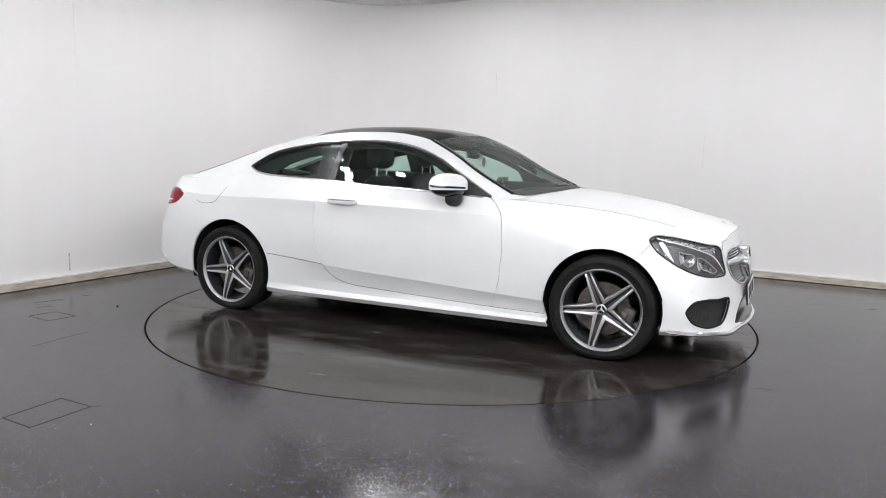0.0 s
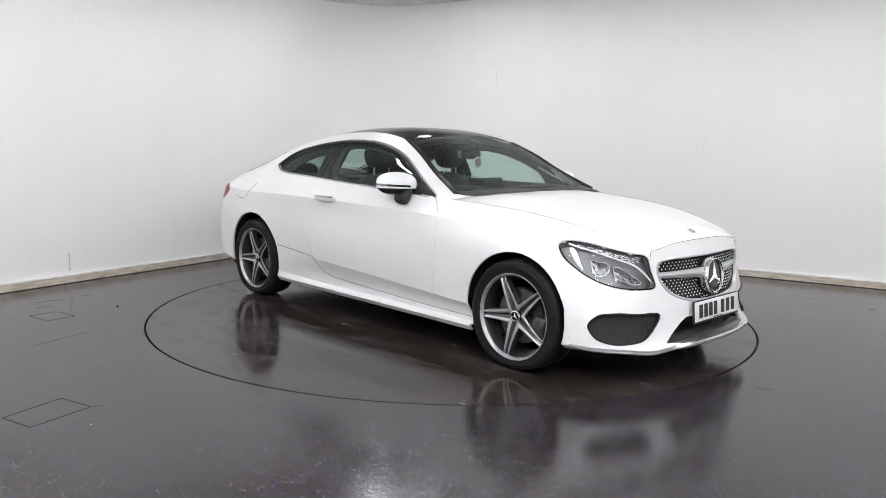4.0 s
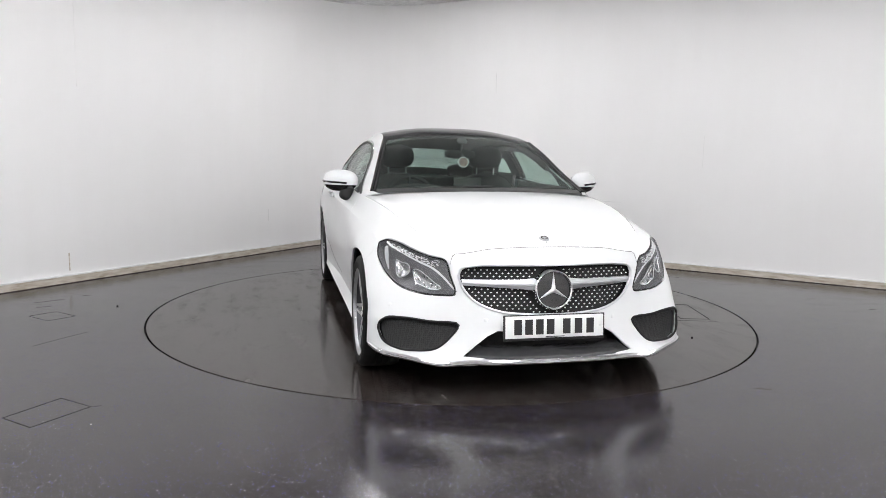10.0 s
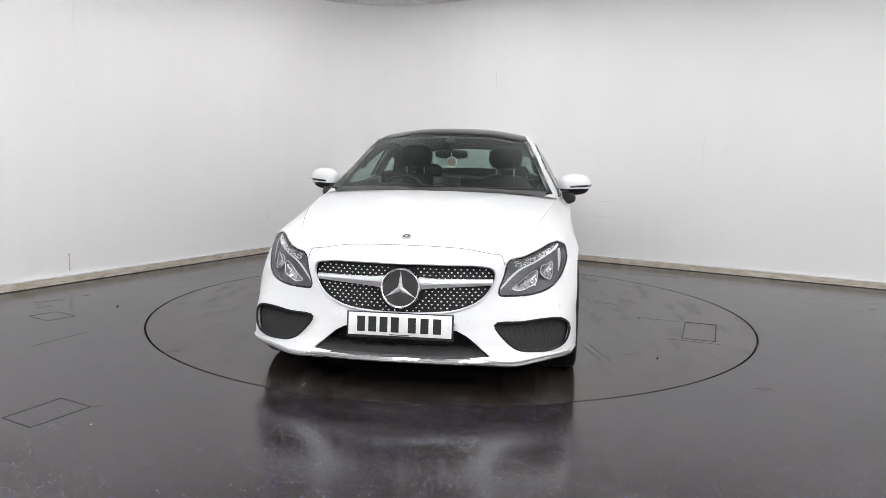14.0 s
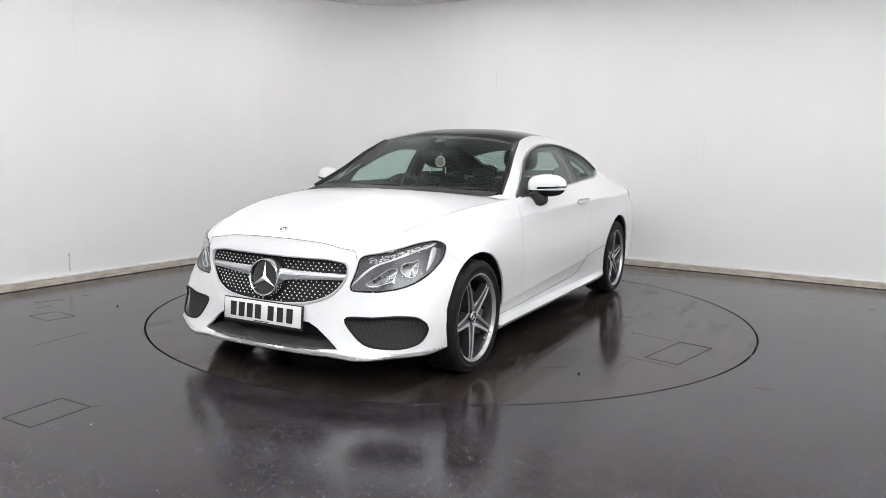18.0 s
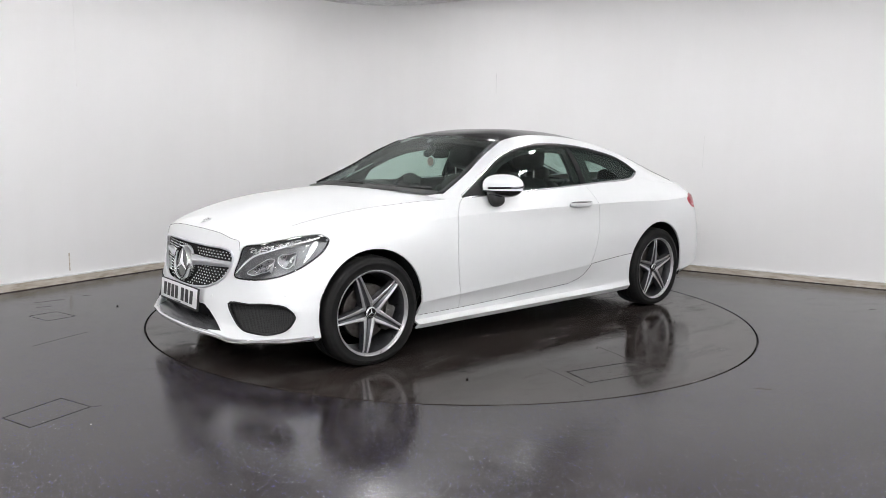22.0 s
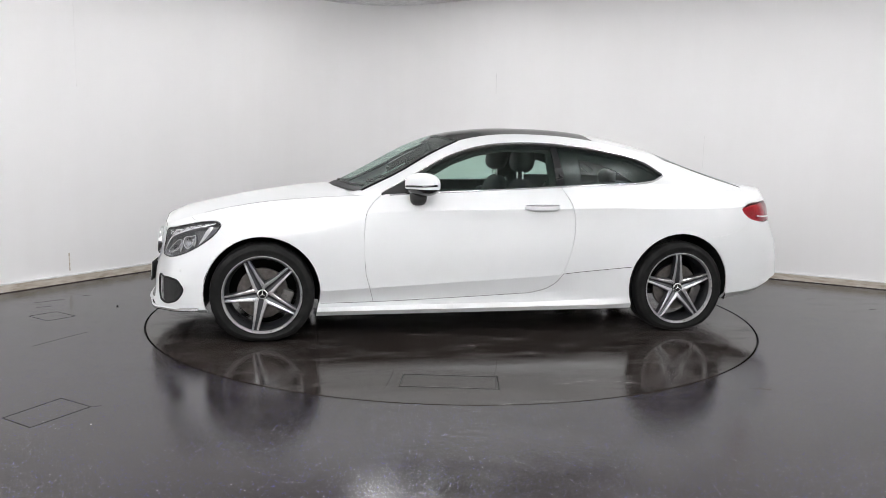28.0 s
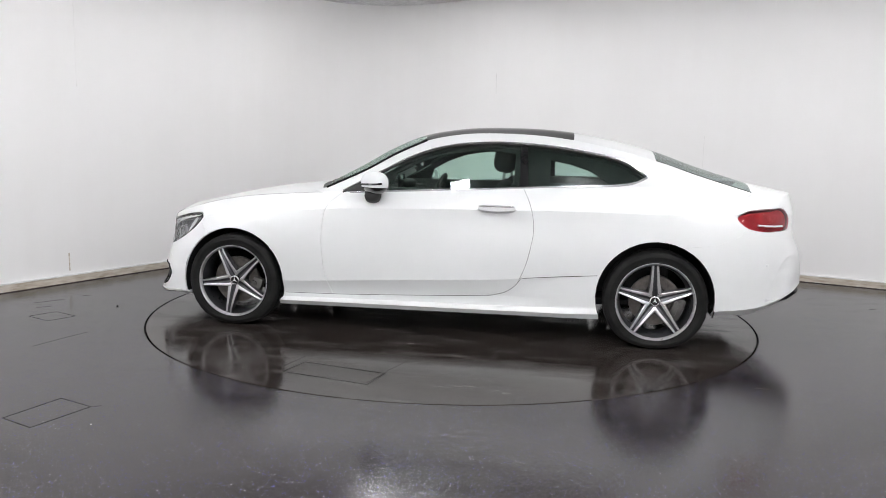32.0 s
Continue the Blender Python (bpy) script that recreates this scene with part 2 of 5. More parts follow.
def grid_mesh(G, tag=None):
    """A bmesh of a grid; each face keeps its place in the grid in two layers."""
    bm = bmesh.new()
    fu, fv = bm.faces.layers.float.new("u"), bm.faces.layers.float.new("v")
    vs = [[bm.verts.new(p) for p in row] for row in G]
    for i in range(len(G) - 1):
        for j in range(len(G[0]) - 1):
            f = bm.faces.new((vs[i][j], vs[i][j + 1], vs[i + 1][j + 1], vs[i + 1][j]))
            f[fu], f[fv] = j + 0.5, i + 0.5
    return bm


SIDE = lambda p: (p.x, p.z)
FRONT = lambda p: (p.y, p.z)
SLANT = lambda p: ((p.y - p.x) * 0.70711, p.z)
TOP = lambda p: (p.x, p.y)
ACROSS = {SIDE: (Vector((1, 0, 0)), Vector((0, 0, 1))), FRONT: (Vector((0, 1, 0)), Vector((0, 0, 1))),
          SLANT: (Vector((-0.70711, 0.70711, 0)), Vector((0, 0, 1))), TOP: (Vector((1, 0, 0)), Vector((0, 1, 0)))}


def inside(q, poly):
    x, y = q
    hit = False
    for (x1, y1), (x2, y2) in zip(poly, poly[1:] + poly[:1]):
        if (y1 > y) != (y2 > y) and x < (x2 - x1) * (y - y1) / (y2 - y1) + x1:
            hit = not hit
    return hit


def offset(poly, d):
    """The outline grown (d > 0) or shrunk by d."""
    n = len(poly)
    area = sum(poly[i][0] * poly[(i + 1) % n][1] - poly[(i + 1) % n][0] * poly[i][1] for i in range(n))
    sign = 1.0 if area > 0 else -1.0
    out = []
    for i in range(n):
        a, b, c = Vector(poly[i - 1]), Vector(poly[i]), Vector(poly[(i + 1) % n])
        e, f = (b - a).normalized(), (c - b).normalized()
        n1, n2 = Vector((e.y, -e.x)) * sign, Vector((f.y, -f.x)) * sign
        m = n1 + n2
        m = m / max(m.dot(n1), 0.5) if m.length > 1e-6 else n1
        out.append((b.x + m.x * d, b.y + m.y * d))
    return out


def knife(bm, poly, view, sel, closed=True, reach=0.075):
    """Cuts the faces that sel picks along an outline seen in one direction."""
    U, V = ACROSS[view]
    pts = [Vector(p) for p in poly]
    pairs = list(zip(pts, pts[1:] + pts[:1])) if closed else list(zip(pts, pts[1:]))
    lo = Vector((min(p.x for p in pts) - reach, min(p.y for p in pts) - reach))
    hi = Vector((max(p.x for p in pts) + reach, max(p.y for p in pts) + reach))
    for a, b in pairs:
        d = b - a
        if d.length < 1e-6:
            continue
        near = []
        for f in bm.faces:
            c = f.calc_center_median()
            q = view(c)
            if not (lo.x < q[0] < hi.x and lo.y < q[1] < hi.y) or not sel(c):
                continue
            q = Vector(q)
            t = max(0.0, min(1.0, (q - a).dot(d) / d.length_squared))
            if (q - a - d * t).length < reach:
                near.append(f)
        if near:
            es = {e for f in near for e in f.edges}
            vs = {v for f in near for v in f.verts}
            no = (U * d.y - V * d.x).normalized()
            bmesh.ops.bisect_plane(bm, geom=[*near, *es, *vs], dist=1e-5, plane_co=U * a.x + V * a.y + (0 * U), plane_no=no)


def take(bm, test, keep=True):
    """Moves the faces that test picks into a new bmesh (or drops them)."""
    faces = [f for f in bm.faces if test(f)]
    out = None
    if keep:
        out = bmesh.new()
        fu, fv = bm.faces.layers.float["u"], bm.faces.layers.float["v"]
        ou, ov = out.faces.layers.float.new("u"), out.faces.layers.float.new("v")
        made = {}
        for f in faces:
            for v in f.verts:
                if v not in made:
                    made[v] = out.verts.new(v.co)
            try:
                g = out.faces.new([made[v] for v in f.verts])
                g[ou], g[ov] = f[fu], f[fv]
            except ValueError:
                pass
    bmesh.ops.delete(bm, geom=faces, context="FACES")
    return out


def mirrored(bm):
    out = bm.copy()
    for v in out.verts:
        v.co.y = -v.co.y
    bmesh.ops.reverse_faces(out, faces=out.faces[:])
    return out


def whole(bm):
    """Both halves of a panel in one mesh."""
    other = mirrored(bm)
    me = bpy.data.meshes.new("half")
    other.to_mesh(me)
    other.free()
    bm.from_mesh(me)
    bpy.data.meshes.remove(me)
    bmesh.ops.remove_doubles(bm, verts=bm.verts[:], dist=4e-4)
    return bm


def outward(bm, centre):
    c = Vector(centre)
    bm.normal_update()
    flip = [f for f in bm.faces if f.normal.dot(f.calc_center_median() - Vector((f.calc_center_median().x * 0.8 + c.x * 0.2, c.y, c.z))) < 0]
    if len(flip) > len(bm.faces) / 2:
        bmesh.ops.reverse_faces(bm, faces=bm.faces[:])


def panel(name, bm, material, parent, thick=0.010, label="", smooth=35.0):
    rim = np.array([e.is_boundary for e in bm.edges])
    ob = part(name, bm, material, parent, label, smooth)
    at = ob.data.attributes.get("sharp_edge") or ob.data.attributes.new("sharp_edge", "BOOLEAN", "EDGE")
    flags = np.zeros(len(rim), bool)
    at.data.foreach_get("value", flags)
    at.data.foreach_set("value", flags | rim)
    mod = ob.modifiers.new("thickness", "SOLIDIFY")
    mod.thickness, mod.offset = thick, -1.0
    return ob


def shifted(bm, d):
    """Moves every vertex along its normal."""
    bm.normal_update()
    move = [(v, v.co + v.normal * d) for v in bm.verts]
    for v, p in move:
        v.co = p
    return bm


def circle2(cx, cz, r, n=40, a0=0.0, a1=360.0):
    return [(cx + r * math.cos(radians(a0 + (a1 - a0) * i / n)), cz + r * math.sin(radians(a0 + (a1 - a0) * i / n))) for i in range(n)]


def smooth2(points, n=5, closed=True):
    """A rounded outline through 2D points."""
    P = [(a, b, 0.0) for a, b in points]
    if not closed:
        return [(float(p[0]), float(p[1])) for p in hermite(P, n)]
    Q = hermite(P[-2:] + P + P[:3], n)
    return [(float(p[0]), float(p[1])) for p in Q[2 * n:(2 + len(P)) * n]]


# ---- the room ----
CORNER = Vector((-1.28, 4.37, 0.0))
E1, E2 = Vector((-0.5, -0.866, 0.0)), Vector((0.866, -0.5, 0.0))
DEEP, WIDE, HIGH, ROUND = 11.5, 9.6, 3.01, 1.05


def room_outline(inset=0.0, n=20):
    """The wall line from the near end of the one wall, round the curved corner, to the near end of the other."""
    r = ROUND - inset
    base = CORNER + (E1 + E2) * inset
    centre = CORNER + (E1 + E2) * ROUND
    pts = [base + E1 * (DEEP - inset)]
    for i in range(n + 1):
        a = math.pi / 2 * i / n
        pts.append(centre - E2 * r * math.cos(a) - E1 * r * math.sin(a))
    pts.append(base + E2 * (WIDE - inset))
    return pts


def strip(bm, inner, outer, z0, z1):
    """A standing band between two lines."""
    rings = [[bm.verts.new((p.x, p.y, z)) for p in line] for line, z in ((inner, z0), (inner, z1), (outer, z1), (outer, z0))]
    for k in range(4):
        a, b = rings[k], rings[(k + 1) % 4]
        for i in range(len(a) - 1):
            bm.faces.new((a[i], b[i], b[i + 1], a[i + 1]))
    for i in (0, -1):
        bm.faces.new([r[i] for r in (rings if i == 0 else rings[::-1])])
    bmesh.ops.recalc_face_normals(bm, faces=bm.faces[:])


RING = 2.235


def build_room():
    bm = bmesh.new()
    strip(bm, room_outline(), room_outline(-0.15), -0.02, HIGH + 0.1)
    tagged(finish("wall_studio", bm, WALL), "white painted studio wall with a rounded corner", "wall", kind="structure")
    bm = bmesh.new()
    a, b = CORNER + E1 * DEEP, CORNER + E1 * DEEP + E2 * WIDE
    c = CORNER + E2 * WIDE
    strip(bm, [a - E2 * 0.15, b + E2 * 0.15], [a + E1 * 0.15 - E2 * 0.15, b + E1 * 0.15 + E2 * 0.15], -0.02, HIGH + 0.1)
    tagged(finish("wall_back", bm, WALL, smooth=0), "plain white painted wall behind the camera", "wall", kind="structure")
    bm = bmesh.new()
    strip(bm, [b, c - E1 * 0.15], [b + E2 * 0.15, c - E1 * 0.15 + E2 * 0.15], -0.02, HIGH + 0.1)
    tagged(finish("wall_side", bm, WALL, smooth=0), "plain white painted side wall", "wall", kind="structure")
    bm = bmesh.new()
    o = CORNER - (E1 + E2) * 0.15
    lo = [o, o + E1 * (DEEP + 0.3), o + E1 * (DEEP + 0.3) + E2 * (WIDE + 0.3), o + E2 * (WIDE + 0.3)]
    vs = [[bm.verts.new((p.x, p.y, z)) for p in lo] for z in (HIGH, HIGH + 0.12)]
    bm.faces.new(vs[0][::-1]), bm.faces.new(vs[1])
    for i in range(4):
        bm.faces.new((vs[0][i], vs[0][(i + 1) % 4], vs[1][(i + 1) % 4], vs[1][i]))
    tagged(finish("ceiling", bm, CEIL, smooth=0), "plain white painted ceiling", "ceiling", kind="structure")
    # floor with a round opening for the turntable
    bm = bmesh.new()
    n = 128
    inner, outer = [], []
    corners = [p.xy for p in lo]
    for i in range(n):
        a = 2 * math.pi * i / n
        d = Vector((math.cos(a), math.sin(a)))
        best = 1e9
        for k in range(4):
            p, q = corners[k], corners[(k + 1) % 4]
            e = q - p
            den = d.x * e.y - d.y * e.x
            if abs(den) > 1e-9:
                t = (p.x * e.y - p.y * e.x) / den
                s = (p.x * d.y - p.y * d.x) / den
                if t > 0 and -1e-6 <= s <= 1 + 1e-6:
                    best = min(best, t)
        inner.append(bm.verts.new((d.x * (RING + 0.006), d.y * (RING + 0.006), 0)))
        outer.append(bm.verts.new((d.x * best, d.y * best, 0)))
    lip = [bm.verts.new((v.co.x, v.co.y, -0.05)) for v in inner]
    for i in range(n):
        j = (i + 1) % n
        bm.faces.new((inner[i], outer[i], outer[j], inner[j]))
        bm.faces.new((lip[i], inner[i], inner[j], lip[j]))
    tagged(finish("floor", bm, FLOOR, smooth=0), "dark grey glossy resin floor with pale and blue flecks", "floor", kind="structure")
    bm = bmesh.new()
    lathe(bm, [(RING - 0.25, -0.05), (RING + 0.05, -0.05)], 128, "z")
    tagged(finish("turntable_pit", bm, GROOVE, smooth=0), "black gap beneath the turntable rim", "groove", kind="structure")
    # skirting
    bm = bmesh.new()
    strip(bm, room_outline(0.018), room_outline(0.001), 0.0, 0.066)
    tagged(finish("baseboard", bm, SKIRT), "scuffed cream wooden skirting board along the wall", "skirting", kind="structure")
    bm = bmesh.new()
    strip(bm, room_outline(0.021), room_outline(0.0185), 0.0, 0.007)
    tagged(finish("baseboard_foot", bm, simple("brown_foot_strip", (0.06, 0.045, 0.036), 0.7, vary=0.5, scale=9.0)), "dark brown strip along the foot of the skirting", "sealant", kind="structure")
    bm = bmesh.new()
    strip(bm, room_outline(0.022), room_outline(0.001), 0.066, 0.078)
    tagged(finish("baseboard_trim", bm, FRAMEWHITE), "thin white bead on top of the skirting", "trim", kind="structure")


build_room()


def hatch(bm, corners, width):
    """A thin rectangular groove line round four corners on the ground."""
    n = len(corners)
    for i in range(n):
        a, b = Vector((*corners[i], 0)), Vector((*corners[(i + 1) % n], 0))
        d = (b - a).normalized()
        s = Vector((-d.y, d.x, 0)) * width / 2
        vs = [bm.verts.new(p) for p in (a - s - d * width / 2, b - s + d * width / 2, b + s + d * width / 2, a + s - d * width / 2)]
        vs = [v for v in vs]
        f = bm.faces.new(vs)
        top = bmesh.ops.extrude_face_region(bm, geom=[f])
        for v in top["geom"]:
            if isinstance(v, bmesh.types.BMVert):
                v.co.z += 0.0012
    bmesh.ops.recalc_face_normals(bm, faces=bm.faces[:])


# marks and joints on the walls
def wall_mark(name, e1, e2, z0, z1, width, depth, material, label):
    """A thin upright strip on one of the two walls; e2 = 0 is the one, e1 = 0 the other."""
    along, out = (E1, E2) if e2 == 0 else (E2, E1)
    p = CORNER + E1 * e1 + E2 * e2
    bm = bmesh.new()
    vs = [[bm.verts.new((*(p + along * (s * width / 2) + out * d).xy, z)) for s, z in ((-1, z0), (1, z0), (1, z1), (-1, z1))] for d in (0.0, depth)]
    bm.faces.new(vs[0]), bm.faces.new(vs[1][::-1])
    for i in range(4):
        bm.faces.new((vs[0][i], vs[0][(i + 1) % 4], vs[1][(i + 1) % 4], vs[1][i]))
    bmesh.ops.recalc_face_normals(bm, faces=bm.faces[:])
    tagged(finish(name, bm, material, None, 0), label, "wall mark", kind="structure")


wall_mark("trim_joint", 4.05, 0, 1.72, HIGH, 0.012, 0.002, WALL, "thin white vertical joint strip on the wall")
wall_mark("trim_scratch", 1.716, 0, 0.37, 0.51, 0.006, 0.001, CEIL, "short scratch on the white wall")
wall_mark("trim_scratch", 0, 2.045, 1.90, 2.14, 0.006, 0.001, CEIL, "short scratch on the white wall")
wall_mark("trim_scuff", 4.20, 0, 0.11, 0.27, 0.012, 0.001, SKIRT, "faint brown scuff on the white wall")
wall_mark("trim_scratch", 0, 4.48, 1.10, 1.42, 0.005, 0.001, CEIL, "faint scratch on the white wall")
wall_mark("trim_scuff", 0, 3.50, 0.686, 0.692, 0.26, 0.001, CEIL, "thin grey scuff on the white wall")
wall_mark("trim_scuff", 0, 3.42, 0.515, 0.520, 0.34, 0.001, CEIL, "thin grey scuff on the white wall")
# ---- the turntable ----
table = new("turntable")
tagged(table, "round dark resin turntable flush with the floor", "turntable")
bm = bmesh.new()
lathe(bm, [(0.0, 0.0), (1.2, 0.0), (RING - 0.008, 0.0), (RING - 0.007, -0.003), (RING - 0.007, -0.05)], 128, "z")
part("platform", bm, DECK, table, smooth=30)



# ---- ceiling lamps, and fill panels added out of view ----
def ceiling_light_or_fill(x, y, turn, sx=0.35, sy=0.18):
    lamp = new("ceiling_light_or_fill")
    lamp.matrix_basis = pose(x, y, HIGH, 0, 0, turn)
    bm = bmesh.new()
    for cx, cy, wx, wy in ((0, sy / 2 + 0.01, sx + 0.04, 0.02), (0, -sy / 2 - 0.01, sx + 0.04, 0.02), (sx / 2 + 0.01, 0, 0.02, sy), (-sx / 2 - 0.01, 0, 0.02, sy)):
        box(bm, cx, cy, -0.012, wx, wy, 0.024)
    part("frame", bm, FRAMEWHITE, lamp, smooth=0)
    bm = bmesh.new()
    box(bm, 0, 0, -0.019, sx, sy, 0.034, 0.004)
    part("diffuser", bm, DIFFUSER, lamp, "glowing white diffuser", smooth=0)
    return tagged(lamp, "white ceiling panel, switched on, a lamp or added fill", "ceiling light", "lights on the ceiling")


# small lamps over the front of the turntable
for lx, ly, turn in ((-2.75, -1.05, 60.0), (-2.1, -1.43, 40.0), (-0.6, -2.35, 0.0), (0.84, -2.35, 0.0), (2.0, -1.45, -40.0), (2.5, -1.1, -60.0)):
    ceiling_light_or_fill(lx, ly, turn, 0.17, 0.11)
# rows over and behind the camera: unseen fill panels, added to brighten the car
for lx in (-2.4, -0.8, 0.8, 2.4):
    ceiling_light_or_fill(lx, -3.5, 0.0, 0.34, 0.18)
for k in range(7):
    ceiling_light_or_fill(-3.3 + 1.1 * k, -5.0, 0.0, 0.29 if k < 4 else 0.40, 0.18)
    ceiling_light_or_fill(-3.3 + 1.1 * k, -6.4, 0.0, 0.29 if k < 4 else 0.40, 0.18)
# added fill for the walls: one small panel towards the rounded corner, rows along the two walls
p = CORNER + (E1 + E2) * 1.5
ceiling_light_or_fill(p.x, p.y, 15.0, 0.17, 0.13)
for k in range(11):
    p = CORNER + E1 * (1.85 + 0.76 * k) + E2 * 1.45
    ceiling_light_or_fill(p.x, p.y, 60.0, 0.145, 0.112)
for k in range(10):
    p = CORNER + E2 * (2.0 + 0.77 * k) + E1 * (1.45 + 0.04 * k)
    ceiling_light_or_fill(p.x, p.y, -30.0, 0.16, 0.168 if k > 4 else 0.136)

# ---- the car: its body is lofted through its character lines (x forward, y to its left, z up) ----
car = new("car")
tagged(car, "white two-door coupe with black glass roof, on the turntable", "car")
XS = (-2.05, -1.75, -1.42, -1.0, -0.5, 0.1, 0.7, 1.1, 1.42, 1.7)
NU, NV = 8, 5


def line(rear, ys, zs, nose):
    """One character line from the middle of the tail, along the left flank, to the middle of the nose."""
    return list(rear) + list(zip(XS, ys, zs)) + list(nose)


BODY_ROWS = [
    # lower edge of bumper and sill
    line([(-2.40, 0, 0.385), (-2.39, 0.3, 0.385), (-2.315, 0.57, 0.375), (-2.22, 0.72, 0.335)],
         (0.80, 0.845, 0.86, 0.862, 0.862, 0.862, 0.862, 0.862, 0.86, 0.85),
         (0.262, 0.222, 0.185, 0.170, 0.168, 0.165, 0.163, 0.162, 0.170, 0.188),
         [(1.92, 0.79, 0.192), (2.085, 0.53, 0.165), (2.145, 0.30, 0.178), (2.165, 0.15, 0.183), (2.17, 0, 0.184)]),
    # sill edge and front lip
    line([(-2.44, 0, 0.40), (-2.43, 0.3, 0.40), (-2.35, 0.59, 0.41), (-2.245, 0.76, 0.372)],
         (0.852, 0.885, 0.898, 0.888, 0.888, 0.888, 0.888, 0.892, 0.902, 0.896),
         (0.300, 0.262, 0.232, 0.205, 0.199, 0.196, 0.194, 0.194, 0.206, 0.22),
         [(1.92, 0.843, 0.215), (2.125, 0.54, 0.186), (2.185, 0.30, 0.199), (2.205, 0.15, 0.203), (2.21, 0, 0.204)]),
    # foot of the door
    line([(-2.44, 0, 0.44), (-2.43, 0.3, 0.44), (-2.345, 0.59, 0.435), (-2.24, 0.762, 0.42)],
         (0.855, 0.888, 0.902, 0.884, 0.848, 0.834, 0.834, 0.842, 0.895, 0.898),
         (0.36, 0.33, 0.30, 0.300, 0.290, 0.263, 0.242, 0.238, 0.246, 0.262),
         [(1.92, 0.843, 0.258), (2.10, 0.52, 0.262), (2.16, 0.30, 0.285), (2.175, 0.15, 0.295), (2.18, 0, 0.297)]),
    # crease low on the flank
    line([(-2.44, 0, 0.50), (-2.43, 0.3, 0.50), (-2.345, 0.59, 0.50), (-2.24, 0.765, 0.495)],
         (0.862, 0.897, 0.911, 0.892, 0.888, 0.888, 0.888, 0.892, 0.909, 0.899),
         (0.475, 0.48, 0.49, 0.46, 0.410, 0.376, 0.344, 0.326, 0.325, 0.365),
         [(1.92, 0.832, 0.372), (2.092, 0.48, 0.382), (2.150, 0.30, 0.392), (2.168, 0.15, 0.396), (2.172, 0, 0.397)]),
    # the widest line
    line([(-2.42, 0, 0.61), (-2.41, 0.3, 0.61), (-2.33, 0.585, 0.61), (-2.225, 0.755, 0.615)],
         (0.862, 0.900, 0.914, 0.902, 0.898, 0.898, 0.898, 0.902, 0.914, 0.890),
         (0.615, 0.625, 0.63, 0.61, 0.59, 0.575, 0.555, 0.55, 0.555, 0.525),
         [(1.92, 0.780, 0.488), (2.075, 0.485, 0.488), (2.130, 0.30, 0.475), (2.146, 0.15, 0.468), (2.15, 0, 0.465)]),
    # under the shoulder
    line([(-2.375, 0, 0.74), (-2.36, 0.3, 0.74), (-2.29, 0.56, 0.745), (-2.19, 0.725, 0.755)],
         (0.84, 0.885, 0.900, 0.893, 0.886, 0.885, 0.884, 0.886, 0.886, 0.842),
         (0.765, 0.775, 0.785, 0.785, 0.78, 0.775, 0.755, 0.735, 0.715, 0.655),
         [(1.92, 0.71, 0.605), (2.058, 0.492, 0.600), (2.105, 0.30, 0.588), (2.122, 0.15, 0.582), (2.127, 0, 0.58)]),
    # shoulder crease
    line([(-2.37, 0, 0.87), (-2.355, 0.3, 0.87), (-2.285, 0.54, 0.870), (-2.17, 0.69, 0.875)],
         (0.80, 0.862, 0.888, 0.892, 0.887, 0.884, 0.870, 0.848, 0.826, 0.800),
         (0.885, 0.868, 0.862, 0.866, 0.86, 0.850, 0.832, 0.808, 0.785, 0.745),
         [(1.92, 0.675, 0.708), (2.040, 0.508, 0.690), (2.083, 0.30, 0.692), (2.098, 0.15, 0.688), (2.102, 0, 0.686)]),
    # belt, bonnet edge and boot edge
    line([(-2.355, 0, 0.990), (-2.34, 0.25, 0.989), (-2.275, 0.44, 0.985), (-2.175, 0.572, 0.979)],
         (0.645, 0.70, 0.722, 0.775, 0.796, 0.806, 0.788, 0.745, 0.70, 0.645),
         (0.972, 0.992, 1.022, 1.016, 0.996, 0.966, 0.938, 0.915, 0.882, 0.828),
         [(1.92, 0.578, 0.764), (2.030, 0.500, 0.728), (2.064, 0.30, 0.752), (2.078, 0.15, 0.760), (2.082, 0, 0.762)]),
]
BONNET_ROWS = [
    [r for r in BODY_ROWS[7][10:]],
    [(0.835, 0.44, 0.966), (1.10, 0.42, 0.950), (1.42, 0.40, 0.906), (1.70, 0.37, 0.852), (1.92, 0.32, 0.804), (2.0, 0.27, 0.790), (2.036, 0.17, 0.778), (2.049, 0.08, 0.774), (2.054, 0, 0.773)],
    [(0.955, 0, 0.976), (1.15, 0, 0.962), (1.42, 0, 0.926), (1.70, 0, 0.873), (1.90, 0, 0.825), (1.97, 0, 0.806), (2.0, 0, 0.797), (2.02, 0, 0.789), (2.032, 0, 0.784)],
]
BOOT_ROWS = [
    [r for r in BODY_ROWS[7][:6]],
    [(-2.30, 0, 1.0), (-2.29, 0.14, 1.0), (-2.245, 0.26, 1.002), (-2.17, 0.33, 1.010), (-2.06, 0.36, 1.03), (-1.95, 0.38, 1.045)],
    [(-2.28, 0, 1.006), (-2.27, 0, 1.008), (-2.235, 0, 1.014), (-2.17, 0, 1.028), (-2.10, 0, 1.042), (-2.03, 0, 1.056)],
]
